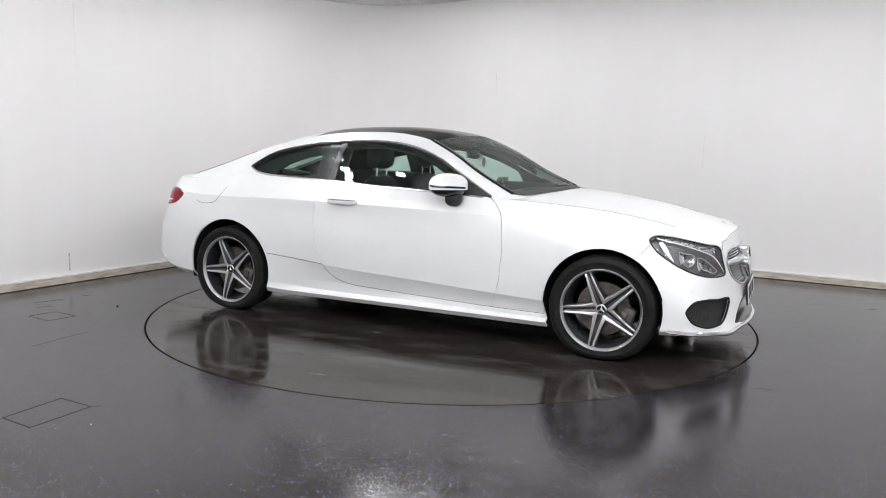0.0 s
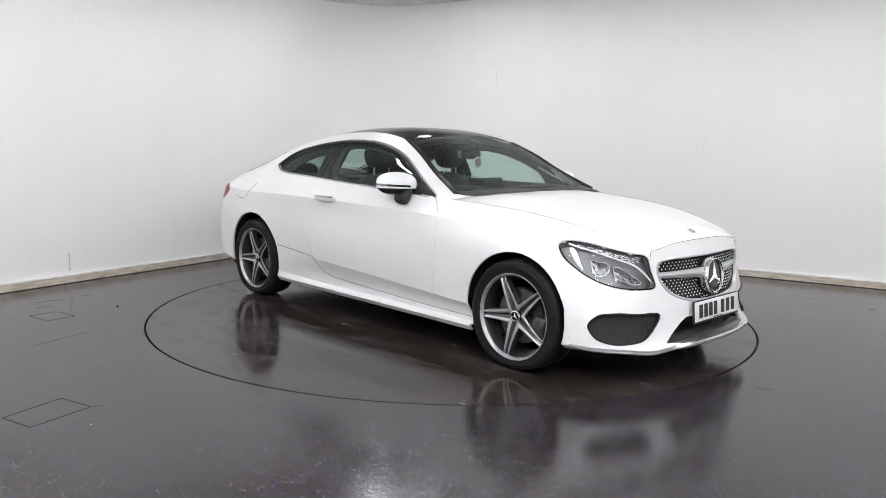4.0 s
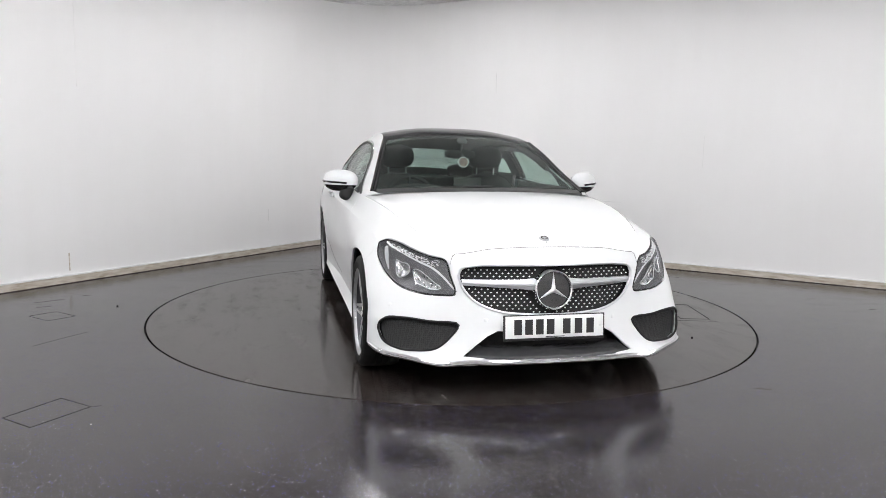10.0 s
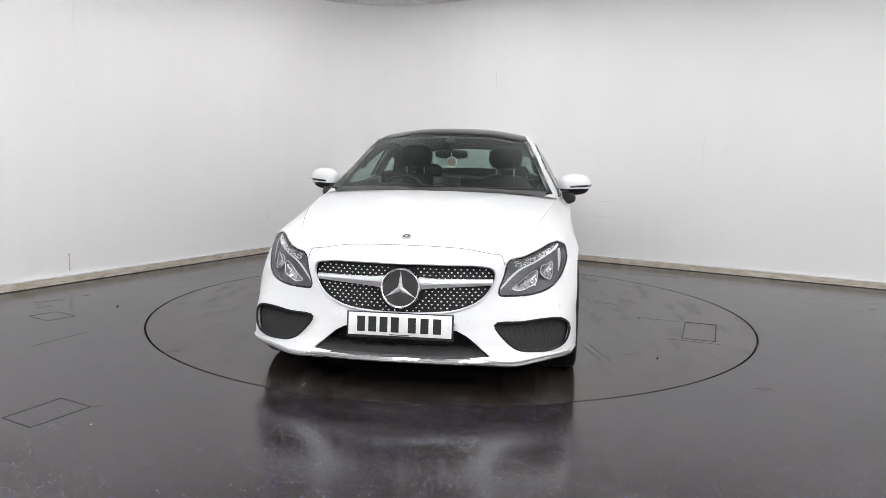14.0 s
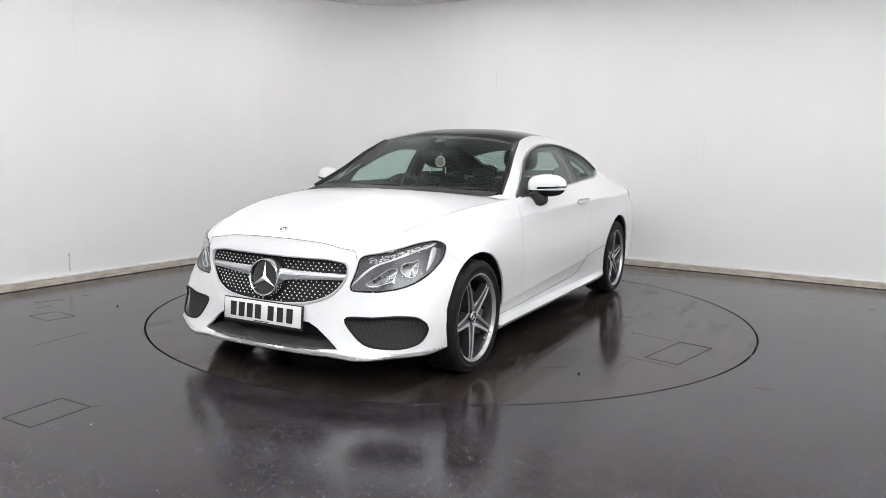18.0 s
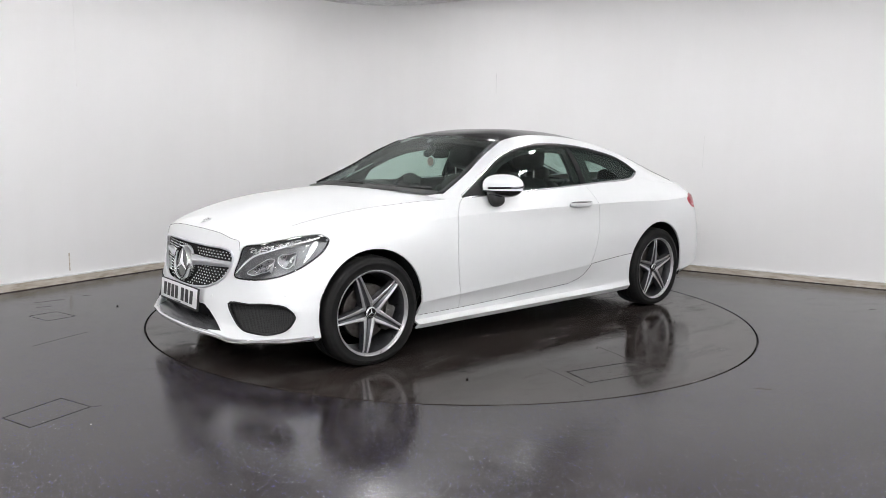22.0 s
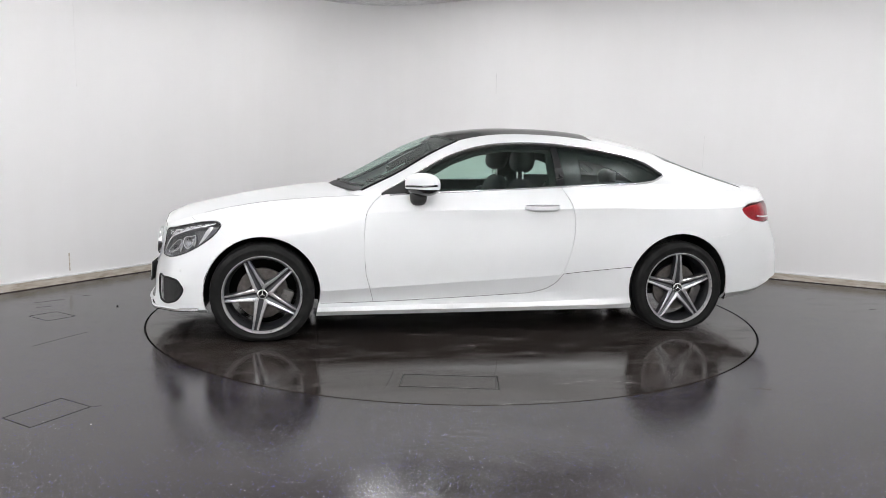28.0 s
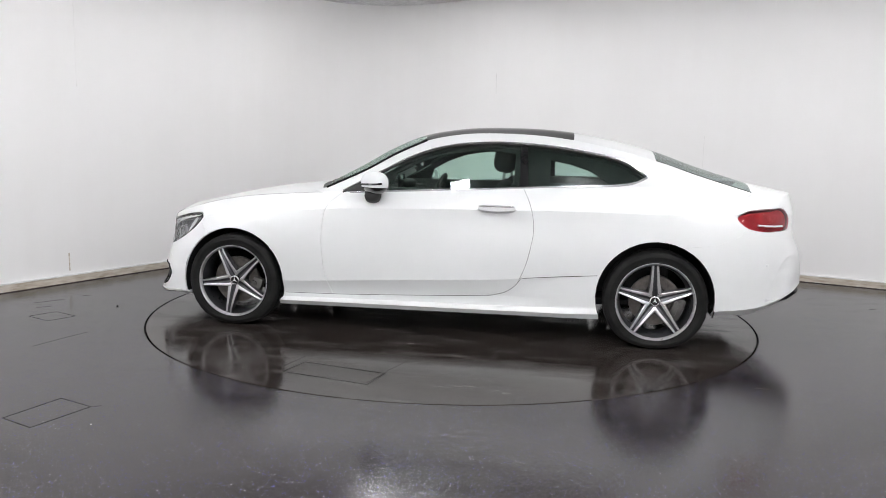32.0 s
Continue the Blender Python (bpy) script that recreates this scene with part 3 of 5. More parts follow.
ROOF_ROWS = [
    [(0.74, 0.783, 0.934), (0.45, 0.80, 0.942), (0.25, 0.804, 0.952), (0.08, 0.803, 0.962), (-0.1, 0.800, 0.970), (-0.45, 0.793, 0.989), (-0.88, 0.777, 1.006), (-1.15, 0.754, 1.013), (-1.42, 0.720, 1.016), (-1.74, 0.698, 0.988), (-1.98, 0.66, 0.970)],
    [(0.755, 0.776, 0.944), (0.47, 0.764, 1.008), (0.265, 0.740, 1.066), (0.085, 0.722, 1.112), (-0.1, 0.710, 1.140), (-0.45, 0.704, 1.156), (-0.88, 0.700, 1.141), (-1.15, 0.694, 1.114), (-1.42, 0.687, 1.072), (-1.73, 0.680, 1.014), (-1.99, 0.652, 0.978)],
    [(0.77, 0.763, 0.955), (0.49, 0.715, 1.065), (0.28, 0.660, 1.165), (0.09, 0.620, 1.245), (-0.1, 0.60, 1.287), (-0.45, 0.595, 1.299), (-0.88, 0.605, 1.258), (-1.15, 0.620, 1.202), (-1.42, 0.645, 1.122), (-1.72, 0.655, 1.037), (-2.0, 0.640, 0.986)],
    [(0.785, 0.741, 0.963), (0.52, 0.673, 1.090), (0.31, 0.615, 1.210), (0.12, 0.565, 1.297), (-0.08, 0.540, 1.339), (-0.45, 0.530, 1.354), (-0.88, 0.535, 1.317), (-1.15, 0.545, 1.262), (-1.42, 0.560, 1.190), (-1.72, 0.580, 1.090), (-2.02, 0.60, 1.0)],
    [(0.905, 0.35, 0.974), (0.64, 0.34, 1.110), (0.40, 0.32, 1.245), (0.18, 0.30, 1.335), (-0.05, 0.29, 1.378), (-0.45, 0.28, 1.395), (-0.88, 0.285, 1.366), (-1.15, 0.29, 1.316), (-1.42, 0.30, 1.248), (-1.73, 0.315, 1.138), (-2.05, 0.33, 1.04)],
    [(0.94, 0, 0.975), (0.68, 0, 1.115), (0.43, 0, 1.250), (0.20, 0, 1.342), (-0.04, 0, 1.387), (-0.45, 0, 1.405), (-0.88, 0, 1.378), (-1.15, 0, 1.329), (-1.42, 0, 1.262), (-1.74, 0, 1.152), (-2.06, 0, 1.052)],
]
Y = np.array((0.0, 1.0, 0.0))
# the foot of the raised ledge along the sill lies between the sill edge and the foot of the door
LEDGE = [tuple((np.array(a) + np.array(b)) / 2) for a, b in zip(BODY_ROWS[1], BODY_ROWS[2])]
LEDGE[7:12] = [(-1.0, 0.880, 0.246), (-0.5, 0.836, 0.222), (0.1, 0.826, 0.216), (0.7, 0.826, 0.211), (1.1, 0.838, 0.209)]
FLANK_ROWS = BODY_ROWS[:2] + [LEDGE] + BODY_ROWS[2:]
flank = grid_mesh(skin(FLANK_ROWS, NU, NV, (1, 2, 3, 4), Y, -Y, soft=(7,)))
bonnet_grid = grid_mesh(skin(BONNET_ROWS, NU, NV + 2, (), None, -Y, -Y))
boot_grid = grid_mesh(skin(BOOT_ROWS, NU, NV, (), Y, None, -Y))
roof_grid = grid_mesh(skin(ROOF_ROWS, NU, NV, (3,), None, None, -Y))
for g in (flank, bonnet_grid, boot_grid, roof_grid):
    outward(g, (0, 0, 0.55))

from mathutils.bvhtree import BVHTree

FLANK_TREE, ROOF_TREE = BVHTree.FromBMesh(flank), BVHTree.FromBMesh(roof_grid)
ARCH_F = circle2(1.415, 0.318, 0.362)
ARCH_R = circle2(-1.42, 0.325, 0.368)
DOOR = smooth2([(0.778, 0.60), (0.770, 0.75), (0.752, 0.84), (0.70, 0.905)], 4, False)
DOOR = [(0.690, 0.15), (0.712, 0.2455), (0.735, 0.33), (0.762, 0.43), *DOOR, (0.655, 0.94), (0.655, 1.06), (-0.545, 1.06),
        *smooth2([(-0.565, 1.005), (-0.618, 0.90), (-0.646, 0.756), (-0.626, 0.601), (-0.579, 0.445), (-0.535, 0.365), (-0.47, 0.318), (-0.37, 0.288)], 3, False),
        (-0.25, 0.15)]
HEADLAMP = smooth2([(-0.602, 0.742), (-0.640, 0.762), (-0.72, 0.762), (-0.85, 0.738), (-0.97, 0.712), (-1.066, 0.690), (-1.092, 0.620),
                    (-1.120, 0.524), (-1.05, 0.517), (-0.93, 0.526), (-0.80, 0.560), (-0.68, 0.628), (-0.612, 0.698)], 4)
FOG = smooth2([(-0.742, 0.345), (-0.79, 0.392), (-0.88, 0.404), (-1.02, 0.392), (-1.155, 0.375), (-1.12, 0.310), (-1.06, 0.252), (-0.97, 0.238), (-0.86, 0.245), (-0.775, 0.280)], 4)
GRILLE = smooth2([(0.0, 0.672), (0.25, 0.672), (0.40, 0.668), (0.452, 0.655), (0.466, 0.625), (0.450, 0.565), (0.40, 0.503), (0.30, 0.455), (0.15, 0.434), (0.0, 0.430),
                  (-0.15, 0.434), (-0.30, 0.455), (-0.40, 0.503), (-0.450, 0.565), (-0.466, 0.625), (-0.452, 0.655), (-0.40, 0.668), (-0.25, 0.672)], 3)
INTAKE = [(-0.285, 0.352), (0.285, 0.352), (0.335, 0.325), (0.395, 0.275), (0.455, 0.226), (0.30, 0.216), (0.0, 0.2185), (-0.30, 0.216), (-0.455, 0.226), (-0.395, 0.275), (-0.335, 0.325)]
TAILLAMP = smooth2([(-1.895, 0.858), (-1.95, 0.892), (-2.06, 0.905), (-2.13, 0.905), (-2.22, 0.90), (-2.26, 0.84), (-2.25, 0.785), (-2.16, 0.772), (-2.04, 0.775), (-1.94, 0.805)], 4)
WINDOW = smooth2([(0.655, 0.941), (0.42, 1.072), (0.19, 1.192), (0.05, 1.240), (-0.081, 1.268), (-0.315, 1.288), (-0.614, 1.280), (-0.92, 1.243), (-1.227, 1.168), (-1.352, 1.088)], 4, False)
WINDOW += smooth2([(-1.352, 1.088), (-1.27, 1.052), (-1.15, 1.034), (-0.95, 1.024), (-0.681, 1.012), (-0.299, 0.990), (-0.07, 0.979), (0.40, 0.957), (0.655, 0.941)], 3, False)[1:-1]
PILLAR = [(-0.545, 0.95), (-0.605, 0.95), (-0.575, 1.32), (-0.530, 1.32)]

on_flank = lambda c: c.y > 0.45
on_front = lambda c: c.x > 1.9
on_corner = lambda c: c.x > 1.5
on_tail = lambda c: c.x < -1.8 and c.y > 0.42
for outline in (ARCH_F, ARCH_R):
    knife(flank, outline, SIDE, on_flank)
    take(flank, lambda f: f.calc_center_median().y > 0.45 and inside(SIDE(f.calc_center_median()), outline), False)
take(flank, lambda f: f.calc_center_median().z < 0.33 and (abs(f.calc_center_median().x - 1.415) < 0.34 or abs(f.calc_center_median().x + 1.42) < 0.345) and f.calc_center_median().y > 0.45, False)


def cut_out(bm, outline, view, sel, gap=0.0):
    """Cuts a piece out of a panel, with an open joint round it."""
    big, small = offset(outline, gap / 2), offset(outline, -gap / 2)
    knife(bm, big, view, sel)
    if gap:
        knife(bm, small, view, sel)
        take(bm, lambda f: sel(f.calc_center_median()) and inside(view(f.calc_center_median()), big) and not inside(view(f.calc_center_median()), small), False)
    return take(bm, lambda f: sel(f.calc_center_median()) and inside(view(f.calc_center_median()), small))


flank_v = flank.faces.layers.float["v"]
skirt_mesh = take(flank, lambda f: f[flank_v] < 3 * NV and abs(f.calc_center_median().x) < 1.09 and f.calc_center_median().y > 0.45)
door_mesh = cut_out(flank, DOOR, SIDE, on_flank, 0.0027)
lamp_mesh = cut_out(flank, HEADLAMP, SLANT, on_corner, 0.005)
lamp_top = cut_out(bonnet_grid, HEADLAMP, SLANT, lambda c: c.x > 1.5 and c.y > 0.3, 0.0)
lamp_top.free()
fog_mesh = cut_out(flank, FOG, SLANT, lambda c: c.x > 1.5 and c.z < 0.5)
grille_mesh = cut_out(flank, GRILLE, FRONT, on_front)
intake_mesh = cut_out(flank, INTAKE, FRONT, on_front)
tail_mesh = cut_out(flank, TAILLAMP, SIDE, on_tail, 0.005)

# the panels that are left of the flank
FRONT_BUMPER = [(1.45, 0.10), (1.45, 0.615), (1.615, 0.642), (1.66, 0.695), (1.72, 0.742), (1.85, 0.765), (1.93, 0.82), (2.4, 0.82), (2.4, 0.10)]
REAR_BUMPER = [(-1.3, 0.10), (-1.3, 0.64), (-1.62, 0.664), (-1.78, 0.684), (-1.90, 0.735), (-1.97, 0.79), (-2.12, 0.772), (-2.6, 0.772), (-2.6, 0.10)]
is_front = lambda c: c.x > 1.35
is_rear = lambda c: c.x < -1.5
front_bumper = cut_out(flank, FRONT_BUMPER, SIDE, is_front, 0.0012)
FOLD = smooth2([(-2.245, 0.622), (-2.20, 0.590), (-2.155, 0.520), (-2.115, 0.425), (-2.095, 0.345)], 4, False)
rear_bumper = cut_out(flank, REAR_BUMPER, SIDE, is_rear, 0.0008)
# the scoop behind the fold of the rear bumper's corner
for step in (0.0, 0.008, 0.025, 0.05, 0.085):
    knife(rear_bumper, [(x - step, z) for x, z in FOLD], SIDE, lambda c: c.y > 0.4, False)
fold_z = np.array([p[1] for p in FOLD][::-1])
fold_x = np.array([p[0] for p in FOLD][::-1])
for v in rear_bumper.verts:
    if v.co.y > 0.4 and 0.34 < v.co.z < 0.62:
        e = float(np.interp(v.co.z, fold_z, fold_x)) - v.co.x
        if e > 0.0005:
            fade = max(0.0, 1 - e / 0.14)
            deep = 0.020 * min(1.0, e / 0.008) * fade * min(1.0, (0.62 - v.co.z) / 0.08)
            v.co.y -= deep
            v.co.x += deep * 0.4

flank_u = flank.faces.layers.float["u"]
nose = take(flank, lambda f: f[flank_u] > 15 * NU)
tail = take(flank, lambda f: f[flank_u] < 2 * NU)
flank_u = flank.faces.layers.float["u"]
wing = take(flank, lambda f: f.calc_center_median().x > 0.2)
if len(nose.faces) > 4:
    panel("nose_panel", whole(nose), PAINT, car, 0.012)
panel("tail_panel", whole(tail), PAINT, car, 0.012)
panel("bonnet", shifted(whole(bonnet_grid), 0.0), PAINT, car, 0.010)
panel("boot_lid", whole(boot_grid), PAINT, car, 0.010)
panel("front_bumper", whole(front_bumper), PAINT, car, 0.012)
panel("rear_bumper", whole(rear_bumper), PAINT, car, 0.012)


def both(name, bm, material, parent=car, thick=0.010, label="", smooth=35.0):
    """The left piece and its mirror image, as two parts."""
    other = mirrored(bm)
    parents = parent if isinstance(parent, tuple) else (parent, parent)
    return panel(name, bm, material, parents[0], thick, label, smooth), panel(name, other, material, parents[1], thick, label, smooth)


both("front_wing", wing, PAINT, car, 0.012, "", 11.0)
both("rear_quarter", flank, PAINT, car, 0.012, "", 14.0)
doors = both("door", door_mesh, PAINT, car, 0.014, "", 9.0)
both("side_skirt", skirt_mesh, PAINT, car, 0.012)

# roof, pillars and glass
NR = NV
on_side = lambda c: c.y > 0.5
vlay = roof_grid.faces.layers.float["v"]
ulay = roof_grid.faces.layers.float["u"]
upper = take(roof_grid, lambda f: f[vlay] > 3 * NR)
knife(roof_grid, WINDOW, SIDE, on_side, reach=0.09)
side_glass = take(roof_grid, lambda f: inside(SIDE(f.calc_center_median()), WINDOW))
knife(side_glass, PILLAR, SIDE, on_side, reach=0.09)
pillar_mesh = take(side_glass, lambda f: inside(SIDE(f.calc_center_median()), PILLAR))
quarter_mesh = take(side_glass, lambda f: f.calc_center_median().x < -0.56)
DOOR_VIEW = [(0.335, 0.984), (0.30, 1.09), (0.17, 1.160), (0.0, 1.220), (-0.20, 1.252), (-0.40, 1.252), (-0.50, 1.238), (-0.525, 1.006)]
QUARTER_VIEW = [(-0.735, 1.050), (-0.735, 1.200), (-0.86, 1.178), (-1.0, 1.132), (-1.12, 1.050)]
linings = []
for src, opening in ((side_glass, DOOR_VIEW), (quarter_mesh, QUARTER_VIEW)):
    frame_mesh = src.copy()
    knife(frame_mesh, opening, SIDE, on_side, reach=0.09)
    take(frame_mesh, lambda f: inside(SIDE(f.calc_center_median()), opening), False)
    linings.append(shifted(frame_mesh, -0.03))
pieces = {}
for key, u0, u1 in (("windscreen", 0, 3), ("roof_front", 3, 4), ("sunroof", 4, 6), ("roof_rear", 6, 8), ("rear_window", 8, 11)):
    lay = upper.faces.layers.float["u"]
    pieces[key] = take(upper, lambda f: u0 * NU < f[lay] < u1 * NU)
upper.free()
inner_roof = [pieces[k].copy() for k in ("roof_front", "sunroof", "roof_rear")] + [roof_grid.copy()]
roof_frame = panel("roof_frame", whole(roof_grid), PAINT, car, 0.012)
panel("windscreen", whole(pieces["windscreen"]), SCREENGLASS, car, 0.004)
panel("roof_glass_front", whole(pieces["roof_front"]), BLACKGLASS, car, 0.006, "black glass strip above the windscreen")
panel("sunroof", whole(pieces["sunroof"]), BLACKGLASS, car, 0.006, "black glass panoramic sunroof")
panel("roof", whole(pieces["roof_rear"]), PAINT, car, 0.01)
panel("rear_window", whole(pieces["rear_window"]), REARGLASS, car, 0.004)
both("door_window", side_glass, GLASS, doors, 0.004, "tinted door window, closed")
both("quarter_window", quarter_mesh, QUARTERGLASS, car, 0.004, "tinted rear quarter window")
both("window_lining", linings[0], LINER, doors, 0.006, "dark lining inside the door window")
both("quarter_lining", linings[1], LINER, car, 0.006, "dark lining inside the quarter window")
both("centre_pillar", pillar_mesh, PILLARBLACK, car, 0.01, "gloss black pillar trim")


# ---- places on the body ----
def at_flank(x, z, lift=0.0):
    hit = FLANK_TREE.ray_cast(Vector((x, 2.0, z)), Vector((0, -1, 0)))
    return hit[0] + hit[1] * lift * (1 if hit[1].y > 0 else -1) if hit[0] else None


def at_roof(x, z, lift=0.0):
    hit = ROOF_TREE.ray_cast(Vector((x, 2.0, z)), Vector((0, -1, 0)))
    return hit[0] + hit[1] * lift * (1 if hit[1].y > 0 else -1) if hit[0] else None


def at_nose(y, z, lift=0.0):
    hit = FLANK_TREE.ray_cast(Vector((4.0, abs(y), z)), Vector((-1, 0, 0)))
    if not hit[0]:
        return None
    p = hit[0] + hit[1] * lift * (1 if hit[1].x > 0 else -1)
    return Vector((p.x, math.copysign(p.y, y) if y else 0.0, p.z))


def at_corner(a, z, lift=0.0):
    """A point of the front corner seen along the slant: a is the slant coordinate."""
    d = Vector((0.70711, 0.70711, 0))
    o = Vector((-0.70711, 0.70711, 0)) * a + d * 4.0
    hit = FLANK_TREE.ray_cast(Vector((o.x, o.y, z)), -d)
    return hit[0] + hit[1] * lift * (1 if hit[1].dot(d) > 0 else -1) if hit[0] else None


def flip(points):
    return [Vector((p.x, -p.y, p.z)) for p in points]


def two_tubes(name, points, radius, material, parent=car, label="", closed=False, sides=6):
    parents = parent if isinstance(parent, tuple) else (parent, parent)
    out = []
    for pts, par in ((points, parents[0]), (flip(points), parents[1])):
        bm = bmesh.new()
        tube(bm, pts, radius, sides, closed)
        out.append(part(name, bm, material, par, label))
    return out


def blob(bm, cx, cy, cz, sx, sy, sz, power=2.6, m=None, nu=28, nv=16):
    """A rounded block (superellipsoid) with the given full sizes."""
    def c(a, p):
        v = math.cos(a)
        return math.copysign(abs(v) ** (2 / p), v)
    def s(a, p):
        v = math.sin(a)
        return math.copysign(abs(v) ** (2 / p), v)
    rows = []
    for j in range(1, nv):
        b = -math.pi / 2 + math.pi * j / nv
        rows.append([Vector((sx / 2 * c(b, power) * c(a, power), sy / 2 * c(b, power) * s(a, power), sz / 2 * s(b, power))) for a in [2 * math.pi * i / nu for i in range(nu)]])
    put = lambda v: bm.verts.new((m @ v if m else v) + Vector((cx, cy, cz)))
    vs = [[put(p) for p in r] for r in rows]
    lo, hi = put(Vector((0, 0, -sz / 2))), put(Vector((0, 0, sz / 2)))
    for j in range(len(vs) - 1):
        for i in range(nu):
            bm.faces.new((vs[j][i], vs[j][(i + 1) % nu], vs[j + 1][(i + 1) % nu], vs[j + 1][i]))
    for i in range(nu):
        bm.faces.new((lo, vs[0][(i + 1) % nu], vs[0][i]))
        bm.faces.new((hi, vs[-1][i], vs[-1][(i + 1) % nu]))


# ---- wheels ----
def spoke_mesh(material_slots):
    """One arm of the star: bright machined faces with a darker valley down the middle."""
    bm = bmesh.new()
    stations = ((0.030, 0.036, 0.070), (0.055, 0.040, 0.076), (0.11, 0.031, 0.083), (0.17, 0.025, 0.088), (0.215, 0.021, 0.089), (0.236, 0.021, 0.084))
    rings = []
    for r, w, y in stations:
        sec = ((-w * 1.15, y - 0.045), (-w, y - 0.003), (-w * 0.82, y), (-w * 0.42, y - 0.004), (0, y - 0.013), (w * 0.42, y - 0.004), (w * 0.82, y), (w, y - 0.003), (w * 1.15, y - 0.045))
        rings.append([bm.verts.new((r, yy, ww)) for ww, yy in sec])
    for a, b in zip(rings, rings[1:]):
        for i in range(8):
            f = bm.faces.new((a[i], a[i + 1], b[i + 1], b[i]))
            f.material_index = 0 if i in (1, 2, 5, 6) else 1
    bm.faces.new(rings[0])
    bm.faces.new(rings[-1][::-1])
    bmesh.ops.recalc_face_normals(bm, faces=bm.faces[:])
    return bm


def star_shape(bm, radius, place, depth, waist=0.10):
    """A three-pointed star."""
    out = []
    for i in range(3):
        a = math.pi / 2 + i * 2 * math.pi / 3
        out.append((radius * math.cos(a), radius * math.sin(a)))
        b = a + math.pi / 3
        out.append((radius * waist * math.cos(b) * 1.3, radius * waist * math.sin(b) * 1.3))
    lo = [bm.verts.new(place(u, v, 0)) for u, v in out]
    top = bm.verts.new(place(0, 0, depth))
    for i in range(6):
        bm.faces.new((lo[i], lo[(i + 1) % 6], top))


HUB = 0.3075


def make_wheel(name, turn):
    bm = bmesh.new()
    lathe(bm, [(0.236, 0.088), (0.229, 0.075), (0.222, 0.045), (0.214, -0.02), (0.217, -0.08), (0.238, -0.098)], 72)
    wheel = part(name, bm, GREYALLOY, car)
    bm = bmesh.new()
    lathe(bm, [(0.236, -0.098), (0.262, -0.108), (0.288, -0.110), (0.313, -0.103), (0.3245, -0.088), (0.3275, -0.060), (0.3285, -0.042), (0.321, -0.040), (0.321, -0.032), (0.329, -0.030),
               (0.3295, -0.006), (0.322, -0.004), (0.322, 0.004), (0.3295, 0.006), (0.329, 0.030), (0.321, 0.032), (0.321, 0.040), (0.3285, 0.042), (0.3275, 0.060), (0.3245, 0.088),
               (0.319, 0.096), (0.312, 0.102), (0.307, 0.1035), (0.300, 0.1055), (0.295, 0.1085), (0.284, 0.110), (0.281, 0.1085), (0.266, 0.1075), (0.256, 0.105), (0.252, 0.106), (0.249, 0.102), (0.240, 0.097)], 96)
    for v in bm.verts:
        reach = math.hypot(v.co.x, v.co.z)
        if reach > 0.316 and abs(v.co.y) > 0.055 and round(math.atan2(v.co.z, v.co.x) / (math.pi / 48)) % 3 == 0:
            v.co.x, v.co.z = v.co.x * 0.991, v.co.z * 0.991
        if v.co.z < -0.24:
            squeeze = (-0.24 - v.co.z) / 0.09
            v.co.z = -0.24 - squeeze * (HUB - 0.24)
            v.co.y *= 1 + 0.05 * squeeze * (1 - squeeze)
    part("tyre", bm, TYRE, wheel, "black road tyre with a dusty tread")
    bm = bmesh.new()
    lathe(bm, [(0.234, 0.086), (0.2375, 0.092), (0.2385, 0.097), (0.2405, 0.1005), (0.2455, 0.1045), (0.2495, 0.104), (0.2500, 0.099)], 96)
    part("rim_edge", bm, MACHINED, wheel, "bright machined rim edge")
    bm = bmesh.new()
    lathe(bm, [(0.0, 0.045), (0.06, 0.045), (0.075, 0.040), (0.08, -0.02)], 40)
    part("hub", bm, GREYALLOY, wheel)
    first = None
    for i in range(5):
        if first is None:
            first = finish("spoke", spoke_mesh(None), MACHINED, wheel, 25.0)
            first.data.materials.append(GREYALLOY)
            tagged(first, "machined silver spoke with a dark valley")
            ob = first
        else:
            ob = new("spoke", first.data)
            ob.parent = wheel
            tagged(ob, "machined silver spoke with a dark valley")
        ob.matrix_basis = Matrix.Rotation(radians(72 * i + turn), 4, "Y")
    bm = bmesh.new()
    lathe(bm, [(0.0, 0.080), (0.030, 0.079), (0.034, 0.076), (0.036, 0.070), (0.037, 0.050)], 40)
    cap = part("hub_cap", bm, GLOSSBLACK, wheel, "black hub cap with a silver star")
    bm = bmesh.new()
    lathe(bm, [(0.0245, 0.0795), (0.027, 0.082), (0.033, 0.080), (0.0355, 0.076)], 40)
    star_shape(bm, 0.027, lambda u, v, w: Vector((u, 0.0803 + w, v)), 0.003, 0.14)
    part("hub_emblem", bm, CHROME, wheel)
    for i in range(5):
        a = radians(72 * i + turn + 36)
        bm = bmesh.new()
        lathe(bm, [(0.0, 0.062), (0.009, 0.062), (0.0105, 0.058), (0.0105, 0.04)], 6, "y", Matrix.Translation((0.057 * math.cos(-a), 0, 0.057 * math.sin(-a))))
        part("wheel_bolt", bm, CAST, wheel)
    bm = bmesh.new()
    lathe(bm, [(0.085, 0.022), (0.09, 0.030), (0.160, 0.030), (0.162, 0.028), (0.162, 0.004), (0.085, 0.004)], 64)
    part("brake_disc", bm, DISC, wheel, "worn steel brake disc")
    bm = bmesh.new()
    m = Matrix.Rotation(radians(20 if "front" in name else 160), 4, "Y")
    box(bm, 0.150, 0.022, 0.0, 0.075, 0.060, 0.150, 0.016, m)
    box(bm, 0.132, 0.052, 0.0, 0.040, 0.016, 0.090, 0.006, m)
    part("brake_caliper", bm, CAST, wheel, "grey cast brake caliper")
    return wheel


